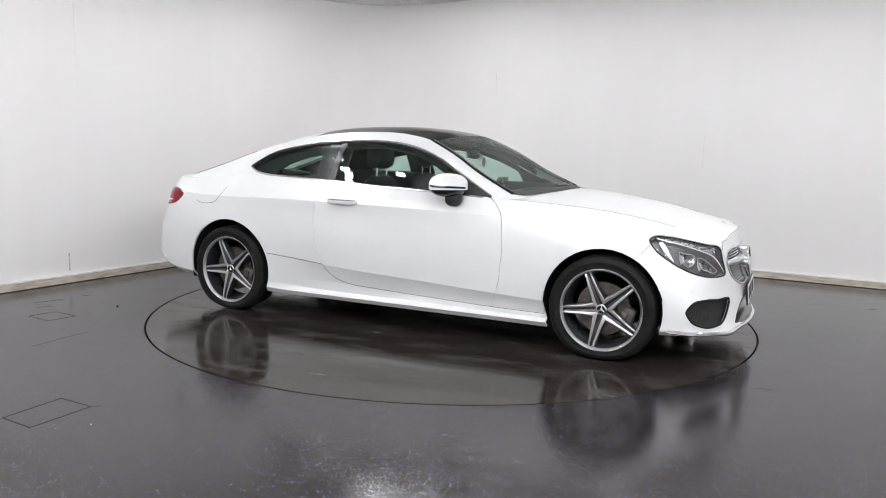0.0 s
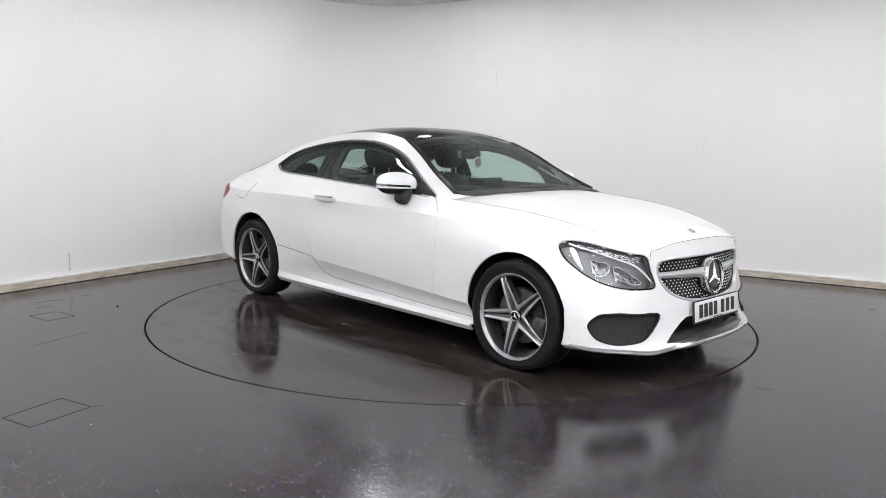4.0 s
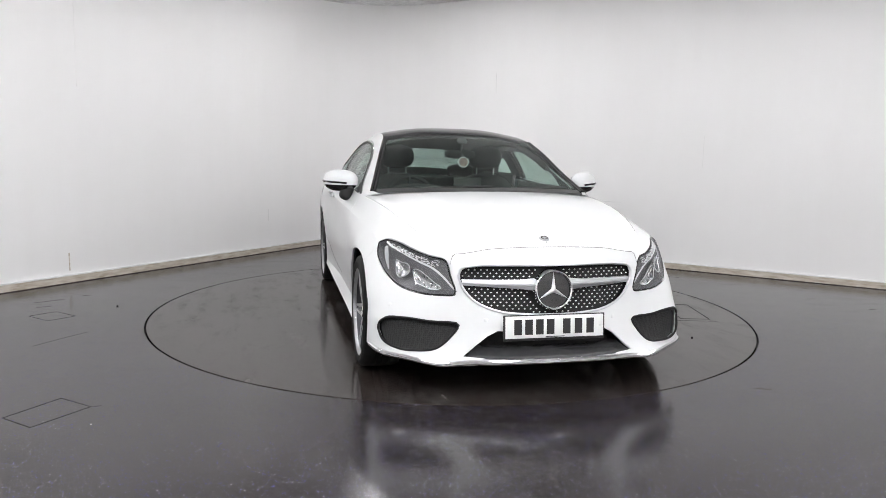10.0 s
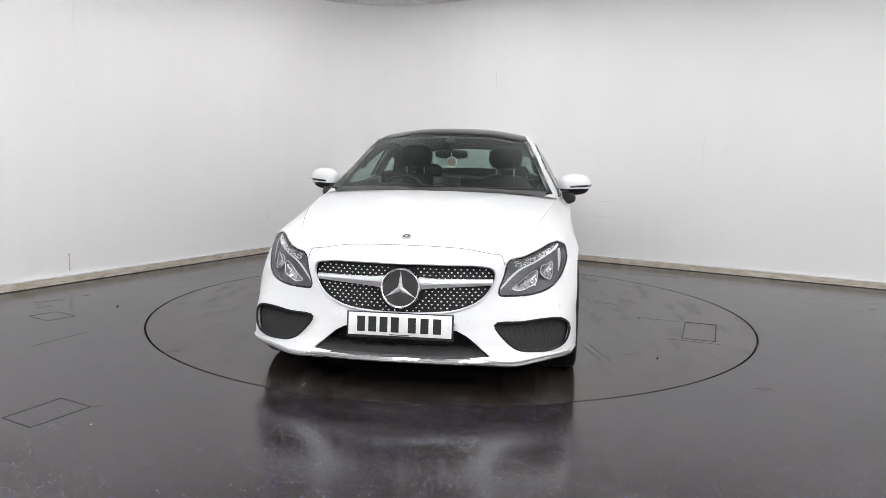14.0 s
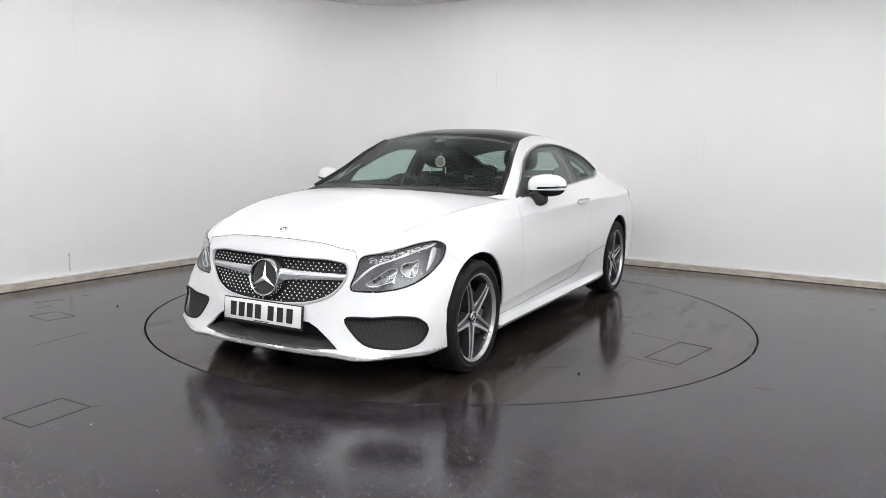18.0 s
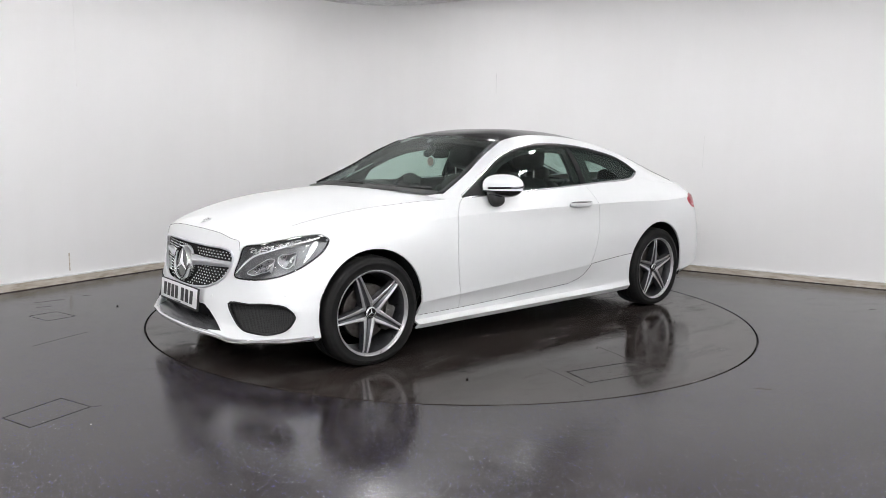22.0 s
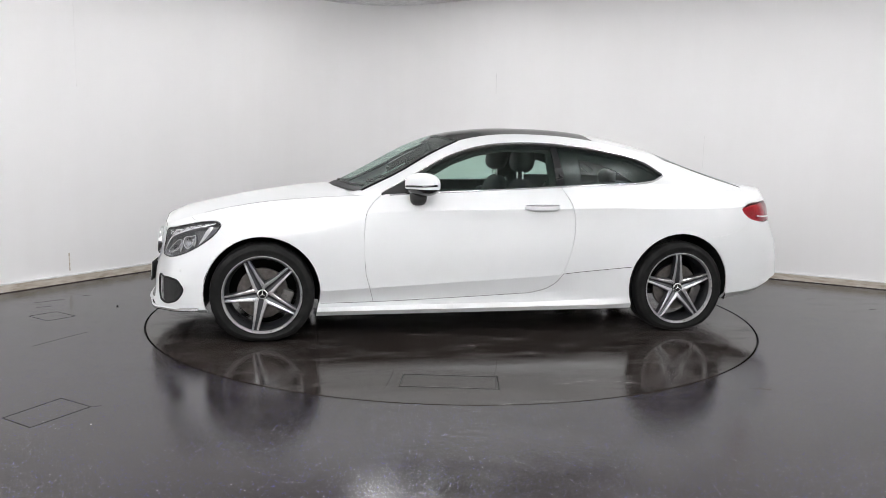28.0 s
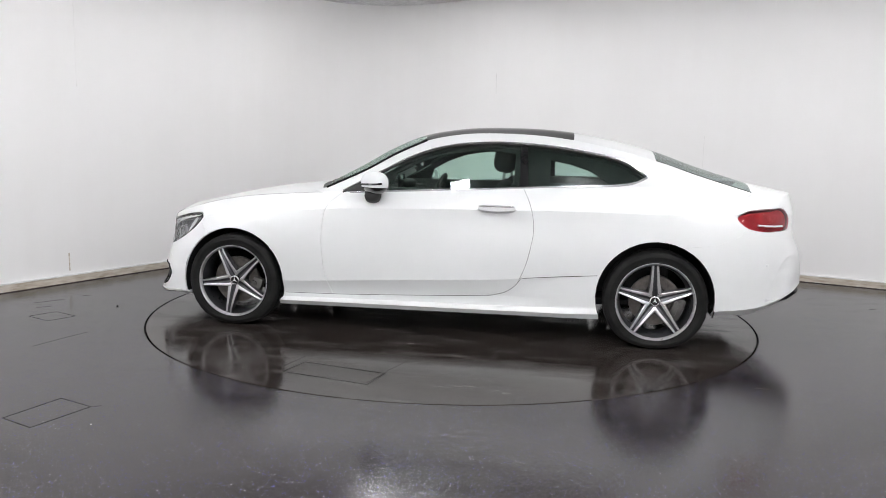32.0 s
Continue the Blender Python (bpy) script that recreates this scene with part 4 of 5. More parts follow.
def axle(x, left_turn, right_turn, front):
    a = make_wheel("wheel", left_turn)
    a.matrix_basis = pose(x, 0.790, HUB)
    b = make_wheel("wheel", right_turn)
    b.matrix_basis = pose(x, -0.790, HUB, 0, 0, 180)
    tagged(a, "grey five-spoke alloy wheel"), tagged(b, "grey five-spoke alloy wheel")


axle(1.416, 6.5, 5.0, True)
axle(-1.427, 56.0, 4.0, False)

# wheel-arch liners and underside
for cx, cz, r in ((1.415, 0.318, 0.372), (-1.42, 0.325, 0.378)):
    for s in (1, -1):
        bm = bmesh.new()
        n, rows = 28, []
        for i in range(n + 1):
            a = radians(-16 + 212 * i / n)
            rim_y = 0.885 - 0.055 * max(0.0, min(1.0, (0.28 - math.sin(a)) / 0.28)) * (cx * math.cos(a) < 0)
            rows.append([bm.verts.new((cx + rr * math.cos(a), s * yy, cz + rr * math.sin(a))) for yy, rr in ((rim_y, r - 0.012), (rim_y - 0.007, r), (0.50, r), (0.50, 0.05))])
        for p, q in zip(rows, rows[1:]):
            for k in range(3):
                bm.faces.new((p[k], p[k + 1], q[k + 1], q[k]))
        ob = part("wheel_arch_liner", bm, LINER, car, "black plastic wheel-arch liner")
bm = bmesh.new()
box(bm, 0.0, 0, 0.195, 2.12, 1.62, 0.05, 0.012)
box(bm, -0.10, 0, 0.215, 4.0, 0.96, 0.05, 0.012)
box(bm, 1.91, 0, 0.207, 0.24, 1.24, 0.035, 0.012)
box(bm, -1.98, 0, 0.275, 0.40, 1.16, 0.04, 0.012)
part("underbody", bm, LINER, car, "black underbody tray")

# ---- front: grille, emblem, plate, intakes, lip ----
bm = grille_mesh.copy()
mesh = whole(shifted(bm, -0.030))
part("grille_panel", mesh, LINER, car, "black grille backing")
rim = [at_nose(y, z, 0.001) for y, z in offset(GRILLE, 0.001)]
bm = bmesh.new()
tube(bm, [p for p in rim if p], 0.007, 8, True)
part("grille_surround", bm, SATIN, car, "satin silver grille surround")
bm = bmesh.new()
grille_small = offset(GRILLE, -0.014)
row = 0
z = 0.445
while z < 0.668:
    half = (row % 2) * 0.0155
    for k in range(-16, 17):
        y = k * 0.031 + half
        if not inside((y, z), grille_small) or math.hypot(y, z - 0.560) < 0.116 or abs(z - 0.572 - 0.03 * abs(y)) < 0.021:
            continue
        p = at_nose(y, z, -0.016)
        if p:
            s = 0.0060
            top = bm.verts.new(p + Vector((0.006, 0, 0)))
            rim4 = [bm.verts.new(p + Vector((0, a, b))) for a, b in ((s, 0), (0, s * 0.8), (-s, 0), (0, -s * 0.8))]
            for i in range(4):
                bm.faces.new((rim4[i], rim4[(i + 1) % 4], top))
    row += 1
    z += 0.0158
tagged(part("grille_studs", bm, STUD, car, "rows of small bright diamond studs", 0), kind="stuff")
for s in (1, -1):
    bm = bmesh.new()
    rings = []
    for y, h, out in ((0.09, 0.030, 0.020), (0.16, 0.022, 0.008), (0.30, 0.017, 0.003), (0.452, 0.014, -0.006)):
        p = at_nose(y, 0.572 + 0.03 * y, out)
        sec = ((-0.030, -h), (-0.004, -h), (0.002, -h * 0.15), (-0.004, 0.0), (0.002, h * 0.15), (-0.004, h), (-0.030, h))
        rings.append([bm.verts.new((p.x + dx, s * y, p.z + dz)) for dx, dz in sec])
    for a, b in zip(rings, rings[1:]):
        for i in range(6):
            bm.faces.new((a[i], a[i + 1], b[i + 1], b[i]))
    bmesh.ops.recalc_face_normals(bm, faces=bm.faces[:])
    part("grille_blade", bm, SATIN, car, "twin satin silver grille blade")
EMB = Matrix.Translation((2.158, 0, 0.555)) @ Matrix.Rotation(radians(-6), 4, "Y") @ Matrix.Rotation(radians(-90), 4, "Z")
bm = bmesh.new()
lathe(bm, [(0.0, -0.02), (0.090, -0.02), (0.092, 0.002), (0.0, 0.004)], 64, "y", EMB)
part("emblem_disc", bm, GLOSSBLACK, car, "glossy black disc behind the star")
bm = bmesh.new()
lathe(bm, [(0.087, 0.004), (0.089, 0.013), (0.094, 0.016), (0.099, 0.012), (0.102, -0.004), (0.103, -0.03)], 64, "y", EMB)
part("emblem_ring", bm, CHROME, car, "chrome ring round the star")
bm = bmesh.new()
star_shape(bm, 0.089, lambda u, v, w: EMB @ Vector((-u, 0.005 + w, v)), 0.014, 0.115)
part("emblem_star", bm, SATIN, car, "silver three-pointed star")
bm = bmesh.new()
BAD = Matrix.Translation((2.006, 0, 0.7965)) @ Matrix.Rotation(radians(24), 4, "Y")
lathe(bm, [(0.0, 0.004), (0.018, 0.0035), (0.021, 0.0045), (0.025, 0.004), (0.027, 0.0), (0.027, -0.002)], 40, "z", BAD)
part("bonnet_badge", bm, SATIN, car, "small round silver badge")
bm = bmesh.new()
lathe(bm, [(0.012, 0.0052), (0.0175, 0.0050)], 40, "z", BAD)
part("badge_inlay", bm, GLOSSBLACK, car)

PL = Matrix.Translation((2.190, 0.004, 0.3755)) @ Matrix.Rotation(radians(-5), 4, "Y")
bm = bmesh.new()
box(bm, -0.006, 0, -0.004, 0.010, 0.538, 0.130, 0.003, PL)
holder = part("plate_holder", bm, MATTBLACK, car, "black plate holder")
bm = bmesh.new()
box(bm, 0.001, 0, 0, 0.004, 0.520, 0.111, 0.0015, PL)
plate = part("number_plate", bm, PLATE, car, "white number plate with black bars")
for y in (-0.195, -0.138, -0.081, -0.024, 0.062, 0.125, 0.188):
    bm = bmesh.new()
    box(bm, 0.0035, y, 0.0, 0.002, 0.040, 0.076, 0.0, PL)
    part("bar", bm, PLATEINK, plate, smooth=0)
bm = bmesh.new()
box(bm, 0.0035, 0.0, -0.050, 0.0015, 0.10, 0.004, 0.0, PL)
box(bm, -0.003, 0.10, -0.068, 0.004, 0.03, 0.008, 0.0, PL)
part("plate_footer", bm, PLATEINK, plate, smooth=0)
for s in (1, -1):
    bm = bmesh.new()
    lathe(bm, [(0.0, 0.0), (0.006, 0.0), (0.007, -0.004)], 16, "y", PL @ Matrix.Translation((0.0055, s * 0.243, 0)) @ Matrix.Rotation(radians(-90), 4, "Z"))
    part("plate_screw", bm, FRAMEWHITE, plate)

part("lower_intake", whole(shifted(intake_mesh.copy(), -0.10)), LINER, car, "black lower air intake")
bm = bmesh.new()
pts = []
for k in range(-10, 11):
    y = 0.440 * k / 10
    p = at_nose(y, 0.226)
    pts.append((p.x, y))
rings = [[bm.verts.new((x + dx, y * w, z)) for dx, z, w in ((-0.095, 0.262, 0.90), (-0.04, 0.248, 0.93), (0.000, 0.228, 0.985), (0.004, 0.214, 1.0))] for x, y in pts]
for a, b in zip(rings, rings[1:]):
    for i in range(3):
        bm.faces.new((a[i], b[i], b[i + 1], a[i + 1]))
part("intake_sill", bm, SILLGLOSS, car, "glossy grey shelf under the intake")
lip = hermite([(1.80, 0.876, 0.222), (1.92, 0.844, 0.216), (2.03, 0.715, 0.203), (2.125, 0.545, 0.187), (2.155, 0.43, 0.198), (2.185, 0.30, 0.200), (2.205, 0.15, 0.204), (2.211, 0, 0.205)], 6)
lip = [Vector((p[0] + 0.004, p[1] + 0.002, p[2])) for p in lip]
bm = bmesh.new()
lip = lip + flip(lip[:-1])[::-1]
rings = []
for i, p in enumerate(lip):
    d = (lip[min(i + 1, len(lip) - 1)] - lip[max(i - 1, 0)]).normalized()
    n = Vector((d.y, -d.x, 0)).normalized()
    n = n if n.x > 0 or abs(n.y) > 0.9 and n.y * p.y > 0 else -n
    rings.append([bm.verts.new(p + n * o + Vector((0, 0, z))) for o, z in ((-0.016, 0.012), (0.001, 0.012), (0.008, 0.004), (0.009, -0.006), (0.003, -0.013), (-0.016, -0.013))])
for a, b in zip(rings, rings[1:]):
    for i in range(6):
        bm.faces.new((a[i], a[(i + 1) % 6], b[(i + 1) % 6], b[i]))
bm.faces.new(rings[0]), bm.faces.new(rings[-1][::-1])
bmesh.ops.recalc_face_normals(bm, faces=bm.faces[:])
part("front_lip", bm, CHROME, car, "chrome strip along the front lip")


def walled(bm, depth):
    """Side walls from the rim of a patch inwards."""
    bm.normal_update()
    edges = [e for e in bm.edges if e.is_boundary]
    inner = {}
    for e in edges:
        for v in e.verts:
            if v not in inner:
                inner[v] = bm.verts.new(v.co - v.normal * depth)
    for e in edges:
        a, b = e.verts
        try:
            bm.faces.new((a, b, inner[b], inner[a]))
        except ValueError:
            pass
    return bm


def mirror_pair(name, bm, material, label="", smooth=35.0):
    other = mirrored(bm)
    return part(name, bm, material, car, label, smooth), part(name, other, material, car, label, smooth)


# bumper vents with a hexagon mesh
MESHBLACK, nodes, links, b = principled("honeycomb_black", (0.010, 0.010, 0.010), 0.6, spec=0.2)
vec = coords(nodes, links, (1.0, 1.0, 1.0))
vor = nodes.new("ShaderNodeTexVoronoi")
vor.feature = "DISTANCE_TO_EDGE"
vor.inputs["Scale"].default_value = 110.0
vor.inputs["Randomness"].default_value = 0.25
links.new(vec, vor.inputs["Vector"])
links.new(ramp(nodes, links, vor.outputs["Distance"], [(0.05, (0.042, 0.042, 0.043)), (0.16, (0.022, 0.022, 0.022))]), b.inputs["Base Color"])
bump(nodes, links, b, ramp(nodes, links, vor.outputs["Distance"], [(0.04, 1.0), (0.16, 0.0)]), 0.5, 0.002)
vent = fog_mesh.copy()
mirror_pair("vent_grid", shifted(vent, -0.022), MESHBLACK, "black honeycomb vent")
fog_edge = [at_corner(a, z, 0.0005) for a, z in offset(FOG, -0.004)]
two_tubes("vent_edge", [p for p in fog_edge if p], 0.0065, LINER, car, "", True)
fog_mesh.free()
intake_mesh.free()
grille_mesh.free()
for a, z in ((-0.80, 0.455), (-1.27, 0.405)):
    p, q = at_corner(a, z), at_corner(a, z, 0.01)
    if p:
        d = (q - p).normalized()
        m = Matrix.Translation(p) @ d.to_track_quat("Y", "Z").to_matrix().to_4x4()
        for s in (1, -1):
            bm = bmesh.new()
            lathe(bm, [(0.0, 0.002), (0.009, 0.002), (0.0105, 0.0015), (0.011, -0.004)], 20, "y", m)
            if s < 0:
                bm2 = mirrored(bm)
                bm.free()
                bm = bm2
            part("parking_sensor", bm, PAINT, car)

# ---- headlamps ----
def slant_pts(pairs, lift):
    return [p for p in (at_corner(a, z, lift) for a, z in pairs) if p]


shell = lamp_mesh.copy()
lens = mirror_pair("headlamp", lamp_mesh, CLEAR, "clear headlamp with chrome reflectors")


def lamp_part(name, bm, material, label="", smooth=35.0):
    other = mirrored(bm)
    part(name, bm, material, lens[0], label, smooth)
    part(name, other, material, lens[1], label, smooth)


bm = shell.copy()
bm.normal_update()
base = shifted(bm, -0.045)
lamp_part("lamp_housing", base, LAMPGREY, "dark grey lamp housing")
lamp_part("lamp_wall", (lambda w: (take(w, lambda f: f[w.faces.layers.float["v"]] > 0, False), w)[1])(walled(shell, 0.05)), LAMPGREY)
bm = bmesh.new()
tube(bm, slant_pts(offset(HEADLAMP, -0.004), -0.003), 0.0036, 6, True)
lamp_part("lamp_edge", bm, GLOSSBLACK, "black lamp edge")


def ribbon(bm, pairs, widths, lift):
    """A flat band along a line on the lamp's face, with a width at each point."""
    pts = smooth2(pairs, 4, False)
    rows = []
    for i, (a, z) in enumerate(pts):
        p, q = pts[max(i - 1, 0)], pts[min(i + 1, len(pts) - 1)]
        d = Vector((q[0] - p[0], q[1] - p[1])).normalized()
        w = float(np.interp(i / (len(pts) - 1), np.linspace(0, 1, len(widths)), widths)) / 2
        row = [at_corner(a - d.y * w * s, z + d.x * w * s, lift + 0.25 * w * (1 - abs(s))) for s in (-1, 0, 1)]
        if all(row):
            rows.append([bm.verts.new(p) for p in row])
    for p, q in zip(rows, rows[1:]):
        for i in range(2):
            bm.faces.new((p[i], p[i + 1], q[i + 1], q[i]))
    bmesh.ops.recalc_face_normals(bm, faces=bm.faces[:])
    return bm


lamp_part("daylight_band", ribbon(bmesh.new(), [(-0.660, 0.736), (-0.668, 0.722), (-0.684, 0.689), (-0.701, 0.656), (-0.723, 0.623)], (0.016, 0.030, 0.030, 0.020, 0.006), -0.016), SATIN, "pale daytime running band")
lamp_part("daylight_strip", ribbon(bmesh.new(), [(-0.653, 0.758), (-0.743, 0.732), (-0.826, 0.707), (-0.918, 0.677), (-1.000, 0.648), (-1.056, 0.608), (-1.101, 0.563), (-1.121, 0.542)], (0.008, 0.010, 0.009, 0.009, 0.011, 0.011, 0.008, 0.004), -0.012), STUD, "pale strip across the lamp")
for loop in ([(-0.764, 0.674), (-0.798, 0.666), (-0.857, 0.653), (-0.866, 0.625), (-0.842, 0.602), (-0.805, 0.593), (-0.780, 0.614), (-0.771, 0.642)], [(-0.885, 0.634), (-0.911, 0.637), (-0.957, 0.616), (-1.008, 0.583), (-1.048, 0.553), (-1.017, 0.545), (-0.955, 0.562), (-0.912, 0.578), (-0.894, 0.606)]):
    loop = smooth2(loop, 3)
    bm = bmesh.new()
    tube(bm, slant_pts(loop, -0.016), 0.0026, 5, True)
    lamp_part("lamp_ring", bm, SATIN, "thin chrome edge of a reflector")
    bm = bmesh.new()
    pts = slant_pts(loop, -0.024)
    ca, cz = sum(p[0] for p in loop) / len(loop), sum(p[1] for p in loop) / len(loop)
    c0 = bm.verts.new(at_corner(ca, cz, -0.044))
    vs = [bm.verts.new(p) for p in pts]
    for k in range(len(vs)):
        bm.faces.new((c0, vs[k], vs[(k + 1) % len(vs)]))
    lamp_part("reflector_bowl", bm, LAMPBOWL, "faceted grey reflector bowl", 0)
    bm = bmesh.new()
    for k in range(5):
        f = 0.55 - 0.1 * k
        p, q = at_corner(ca + (loop[0][0] - ca) * 0.9 - 0.006 * k, cz + 0.030 - 0.004 * k, -0.026), at_corner(ca + (loop[0][0] - ca) * 0.7 - 0.006 * k, cz - 0.022 + 0.004 * k, -0.034)
        tube(bm, [p, (p + q) / 2 - Vector((0.004, 0.004, 0)), q], 0.0034, 5)
    lamp_part("reflector_ribs", bm, STUD, "bright ribs of the reflector")
rnd = random.Random(5)
bm = bmesh.new()
for k in range(150):
    f = rnd.random()
    a, z = (-0.702, 0.749)
    a2, z2 = (-1.027, 0.669)
    p = at_corner(a + (a2 - a) * f, z + (z2 - z) * f + rnd.uniform(-0.010, 0.012) * (0.6 + f), -0.012)
    if p:
        box(bm, p.x, p.y, p.z, rnd.uniform(0.003, 0.008), 0.006, rnd.uniform(0.002, 0.005))
lamp_part("lamp_facets", bm, STUD, "row of small bright facets", 0)

# ---- tail lamps ----
tail_back = tail_mesh.copy()
tails = mirror_pair("tail_lamp", tail_mesh, REDLENS, "red tail lamp with a pale lower strip")
other = mirrored(tail_back)
for bm, par in ((tail_back, tails[0]), (other, tails[1])):
    part("lamp_back", shifted(bm, -0.02), REDPLASTIC, par)
strip_pts = [at_flank(x, z, -0.004) for x, z in ((-2.02, 0.812), (-2.08, 0.806), (-2.14, 0.802), (-2.20, 0.800))]
two_tubes("reversing_strip", [p for p in strip_pts if p], 0.008, FRAMEWHITE, tails, "pale reversing strip")

p, q = at_flank(-2.09, 0.565), at_flank(-2.09, 0.565, 0.01)
m = Matrix.Translation(p) @ (q - p).normalized().to_track_quat("Y", "Z").to_matrix().to_4x4()
bm = bmesh.new()
lathe(bm, [(0.0, 0.002), (0.009, 0.002), (0.0105, 0.0015), (0.011, -0.004)], 20, "y", m)
mirror_pair("parking_sensor", bm, PAINT)

# ---- mirrors, handles, trim ----
def wing_mirror(s, parent):
    """A swept-back mirror: white cap, black lower half, glass, indicator strip and arm."""
    turn = Matrix.Rotation(radians(40 * s), 3, "Z")
    cx, cy, cz, cut = 0.405, 0.902 * s, 1.013, 0.986
    bm = bmesh.new()
    blob(bm, cx, cy, cz, 0.140, 0.265, 0.152, 2.4, turn)
    bmesh.ops.bisect_plane(bm, geom=bm.verts[:] + bm.edges[:] + bm.faces[:], plane_co=(0, 0, cut), plane_no=(0, 0, 1), clear_inner=True)
    house = part("wing_mirror", bm, PAINT, parent, "white mirror cap over a black base")
    bm = bmesh.new()
    blob(bm, cx - 0.002, cy, cz, 0.135, 0.258, 0.148, 2.4, turn)
    bmesh.ops.bisect_plane(bm, geom=bm.verts[:] + bm.edges[:] + bm.faces[:], plane_co=(0, 0, cut - 0.0005), plane_no=(0, 0, 1), clear_outer=True)
    part("mirror_base", bm, GLOSSBLACK, house, "black mirror base")
    bm = bmesh.new()
    pts = []
    for k in range(17):
        a = radians(-40 + 125 * k / 16)
        q = Vector((math.copysign(abs(math.cos(a)) ** 0.83, math.cos(a)) * 0.0685, s * math.copysign(abs(math.sin(a)) ** 0.83, math.sin(a)) * 0.130, 0))
        pts.append(turn @ q + Vector((cx, cy, cut + 0.014 + 0.0008 * k)))
    tube(bm, pts, 0.0075, 6)
    part("indicator_strip", bm, PILLARBLACK, house, "dark indicator strip")
    bm = bmesh.new()
    tube(bm, [p + turn @ Vector((0.002, 0, 0.001)) for p in pts[8:15]], 0.0062, 6)
    part("indicator_lens", bm, REFLECTOR, house, "bright indicator lens")
    bm = bmesh.new()
    back = turn @ Vector((-0.062, 0, 0))
    blob(bm, cx + back.x, cy + back.y, cz, 0.012, 0.170, 0.098, 3.0, turn)
    part("mirror_glass", bm, REFLECTOR, house, "mirror glass")
    bm = bmesh.new()
    blob(bm, 0.425, 0.862 * s, 0.938, 0.110, 0.085, 0.120, 2.8, Matrix.Rotation(radians(26 * s), 3, "X"))
    part("mirror_arm", bm, MATTBLACK, house, "black mirror arm")


wing_mirror(1, doors[0])
wing_mirror(-1, doors[1])


def door_handle(s, parent):
    bm = bmesh.new()
    blob(bm, -0.405, 0.8985 * s, 0.868, 0.245, 0.034, 0.044, 3.0)
    handle = part("door_handle", bm, PAINT, parent, "white door handle with a chrome top strip")
    bm = bmesh.new()
    blob(bm, -0.405, 0.9075 * s, 0.8840, 0.232, 0.026, 0.013, 3.0)
    part("handle_strip", bm, CHROME, handle, "chrome strip")
    bm = bmesh.new()
    blob(bm, -0.40, 0.889 * s, 0.866, 0.16, 0.012, 0.050, 2.4)
    part("handle_recess", bm, PAINT, handle)


door_handle(1, doors[0])
door_handle(-1, doors[1])
low = smooth2([(-1.352, 1.088), (-1.27, 1.052), (-1.15, 1.034), (-0.95, 1.024), (-0.681, 1.012), (-0.299, 0.990), (-0.07, 0.979), (0.40, 0.957), (0.67, 0.939)], 4, False)
two_tubes("window_trim", [p for p in (at_roof(x, z - 0.006, 0.003) for x, z in low) if p], 0.0085, WINDOWTRIM, car, "chrome strip under the windows")
top_line = smooth2([(0.655, 0.945), (0.42, 1.072), (0.19, 1.192), (0.05, 1.240), (-0.081, 1.268), (-0.315, 1.288), (-0.614, 1.280), (-0.92, 1.243), (-1.227, 1.168), (-1.352, 1.088)], 4, False)
two_tubes("window_seal", [p for p in (at_roof(x, z - 0.007, 0.0015) for x, z in top_line) if p], 0.0085, MATTBLACK, car, "black rubber window seal")
two_tubes("window_bead", [p for p in (at_roof(x, z + 0.006, 0.0005) for x, z in top_line) if p], 0.0058, WINDOWTRIM, car, "thin silver bead over the windows")
two_tubes("roof_rail", [p for p in (at_roof(x, z, -0.034) for x, z in top_line if x < 0.36) if p], 0.028, LINER, car, "dark lining of the roof rail")
# black triangles before the door windows
for s in (1, -1):
    bm = bmesh.new()
    rows = []
    for k in range(9):
        f = k / 8
        b1, t1 = at_roof(0.657 - 0.187 * f, 0.939 + 0.017 * f, 0.006), at_roof(0.657 - 0.152 * f, 0.944 + 0.084 * f, 0.006)
        m1 = at_roof(0.657 - 0.17 * f, 0.9415 + 0.0505 * f, 0.008)
        rows.append([bm.verts.new((p.x, s * (p.y - d), p.z)) for p, d in ((b1, 0.012), (b1, 0), (m1, 0), (t1, 0), (t1, 0.012))])
    for a, b2 in zip(rows, rows[1:]):
        for i in range(4):
            bm.faces.new((a[i], a[i + 1], b2[i + 1], b2[i]))
    bmesh.ops.recalc_face_normals(bm, faces=bm.faces[:])
    part("mirror_triangle", bm, MATTBLACK, doors[0 if s > 0 else 1], "black triangle before the window")
# joints that are only lines
seam = [p for p in (at_flank(x, z, 0.0002) for x, z in ((-0.585, 0.420), (-0.70, 0.431), (-0.85, 0.444), (-1.0, 0.456), (-1.06, 0.461))) if p]
two_tubes("rear_panel_joint", seam, 0.0018, GROOVE, car, "", False, 5)
sill_line = [Vector(p) + Vector((0, 0.0008, 0)) for p in hermite(BODY_ROWS[2][4:14], 8) if -0.36 < p[0] < 1.06]
sill_line = [p for p in (at_flank(x, z, 0.0002) for x, z in smooth2([(-0.579, 0.425), (-0.535, 0.365), (-0.47, 0.318), (-0.40, 0.296)], 3, False)) if p] + sill_line
two_tubes("sill_joint", sill_line, 0.0014, GROOVE, car, "dark joint above the sill", False, 5)
FLAP = smooth2([(-1.735, 0.819), (-1.695, 0.805), (-1.605, 0.803), (-1.545, 0.818), (-1.508, 0.864), (-1.476, 0.927)], 4, False)
pts = flip([p for p in (at_flank(x, z, 0.0002) for x, z in FLAP) if p])
bm = bmesh.new()
tube(bm, pts, 0.0016, 5)
part("fuel_flap_joint", bm, GROOVE, car, "joint round the fuel flap")
edge = [Vector(p) + Vector((0, 0, 0.0004)) for p in hermite(BODY_ROWS[7][10:], 8, (), None, -Y)]
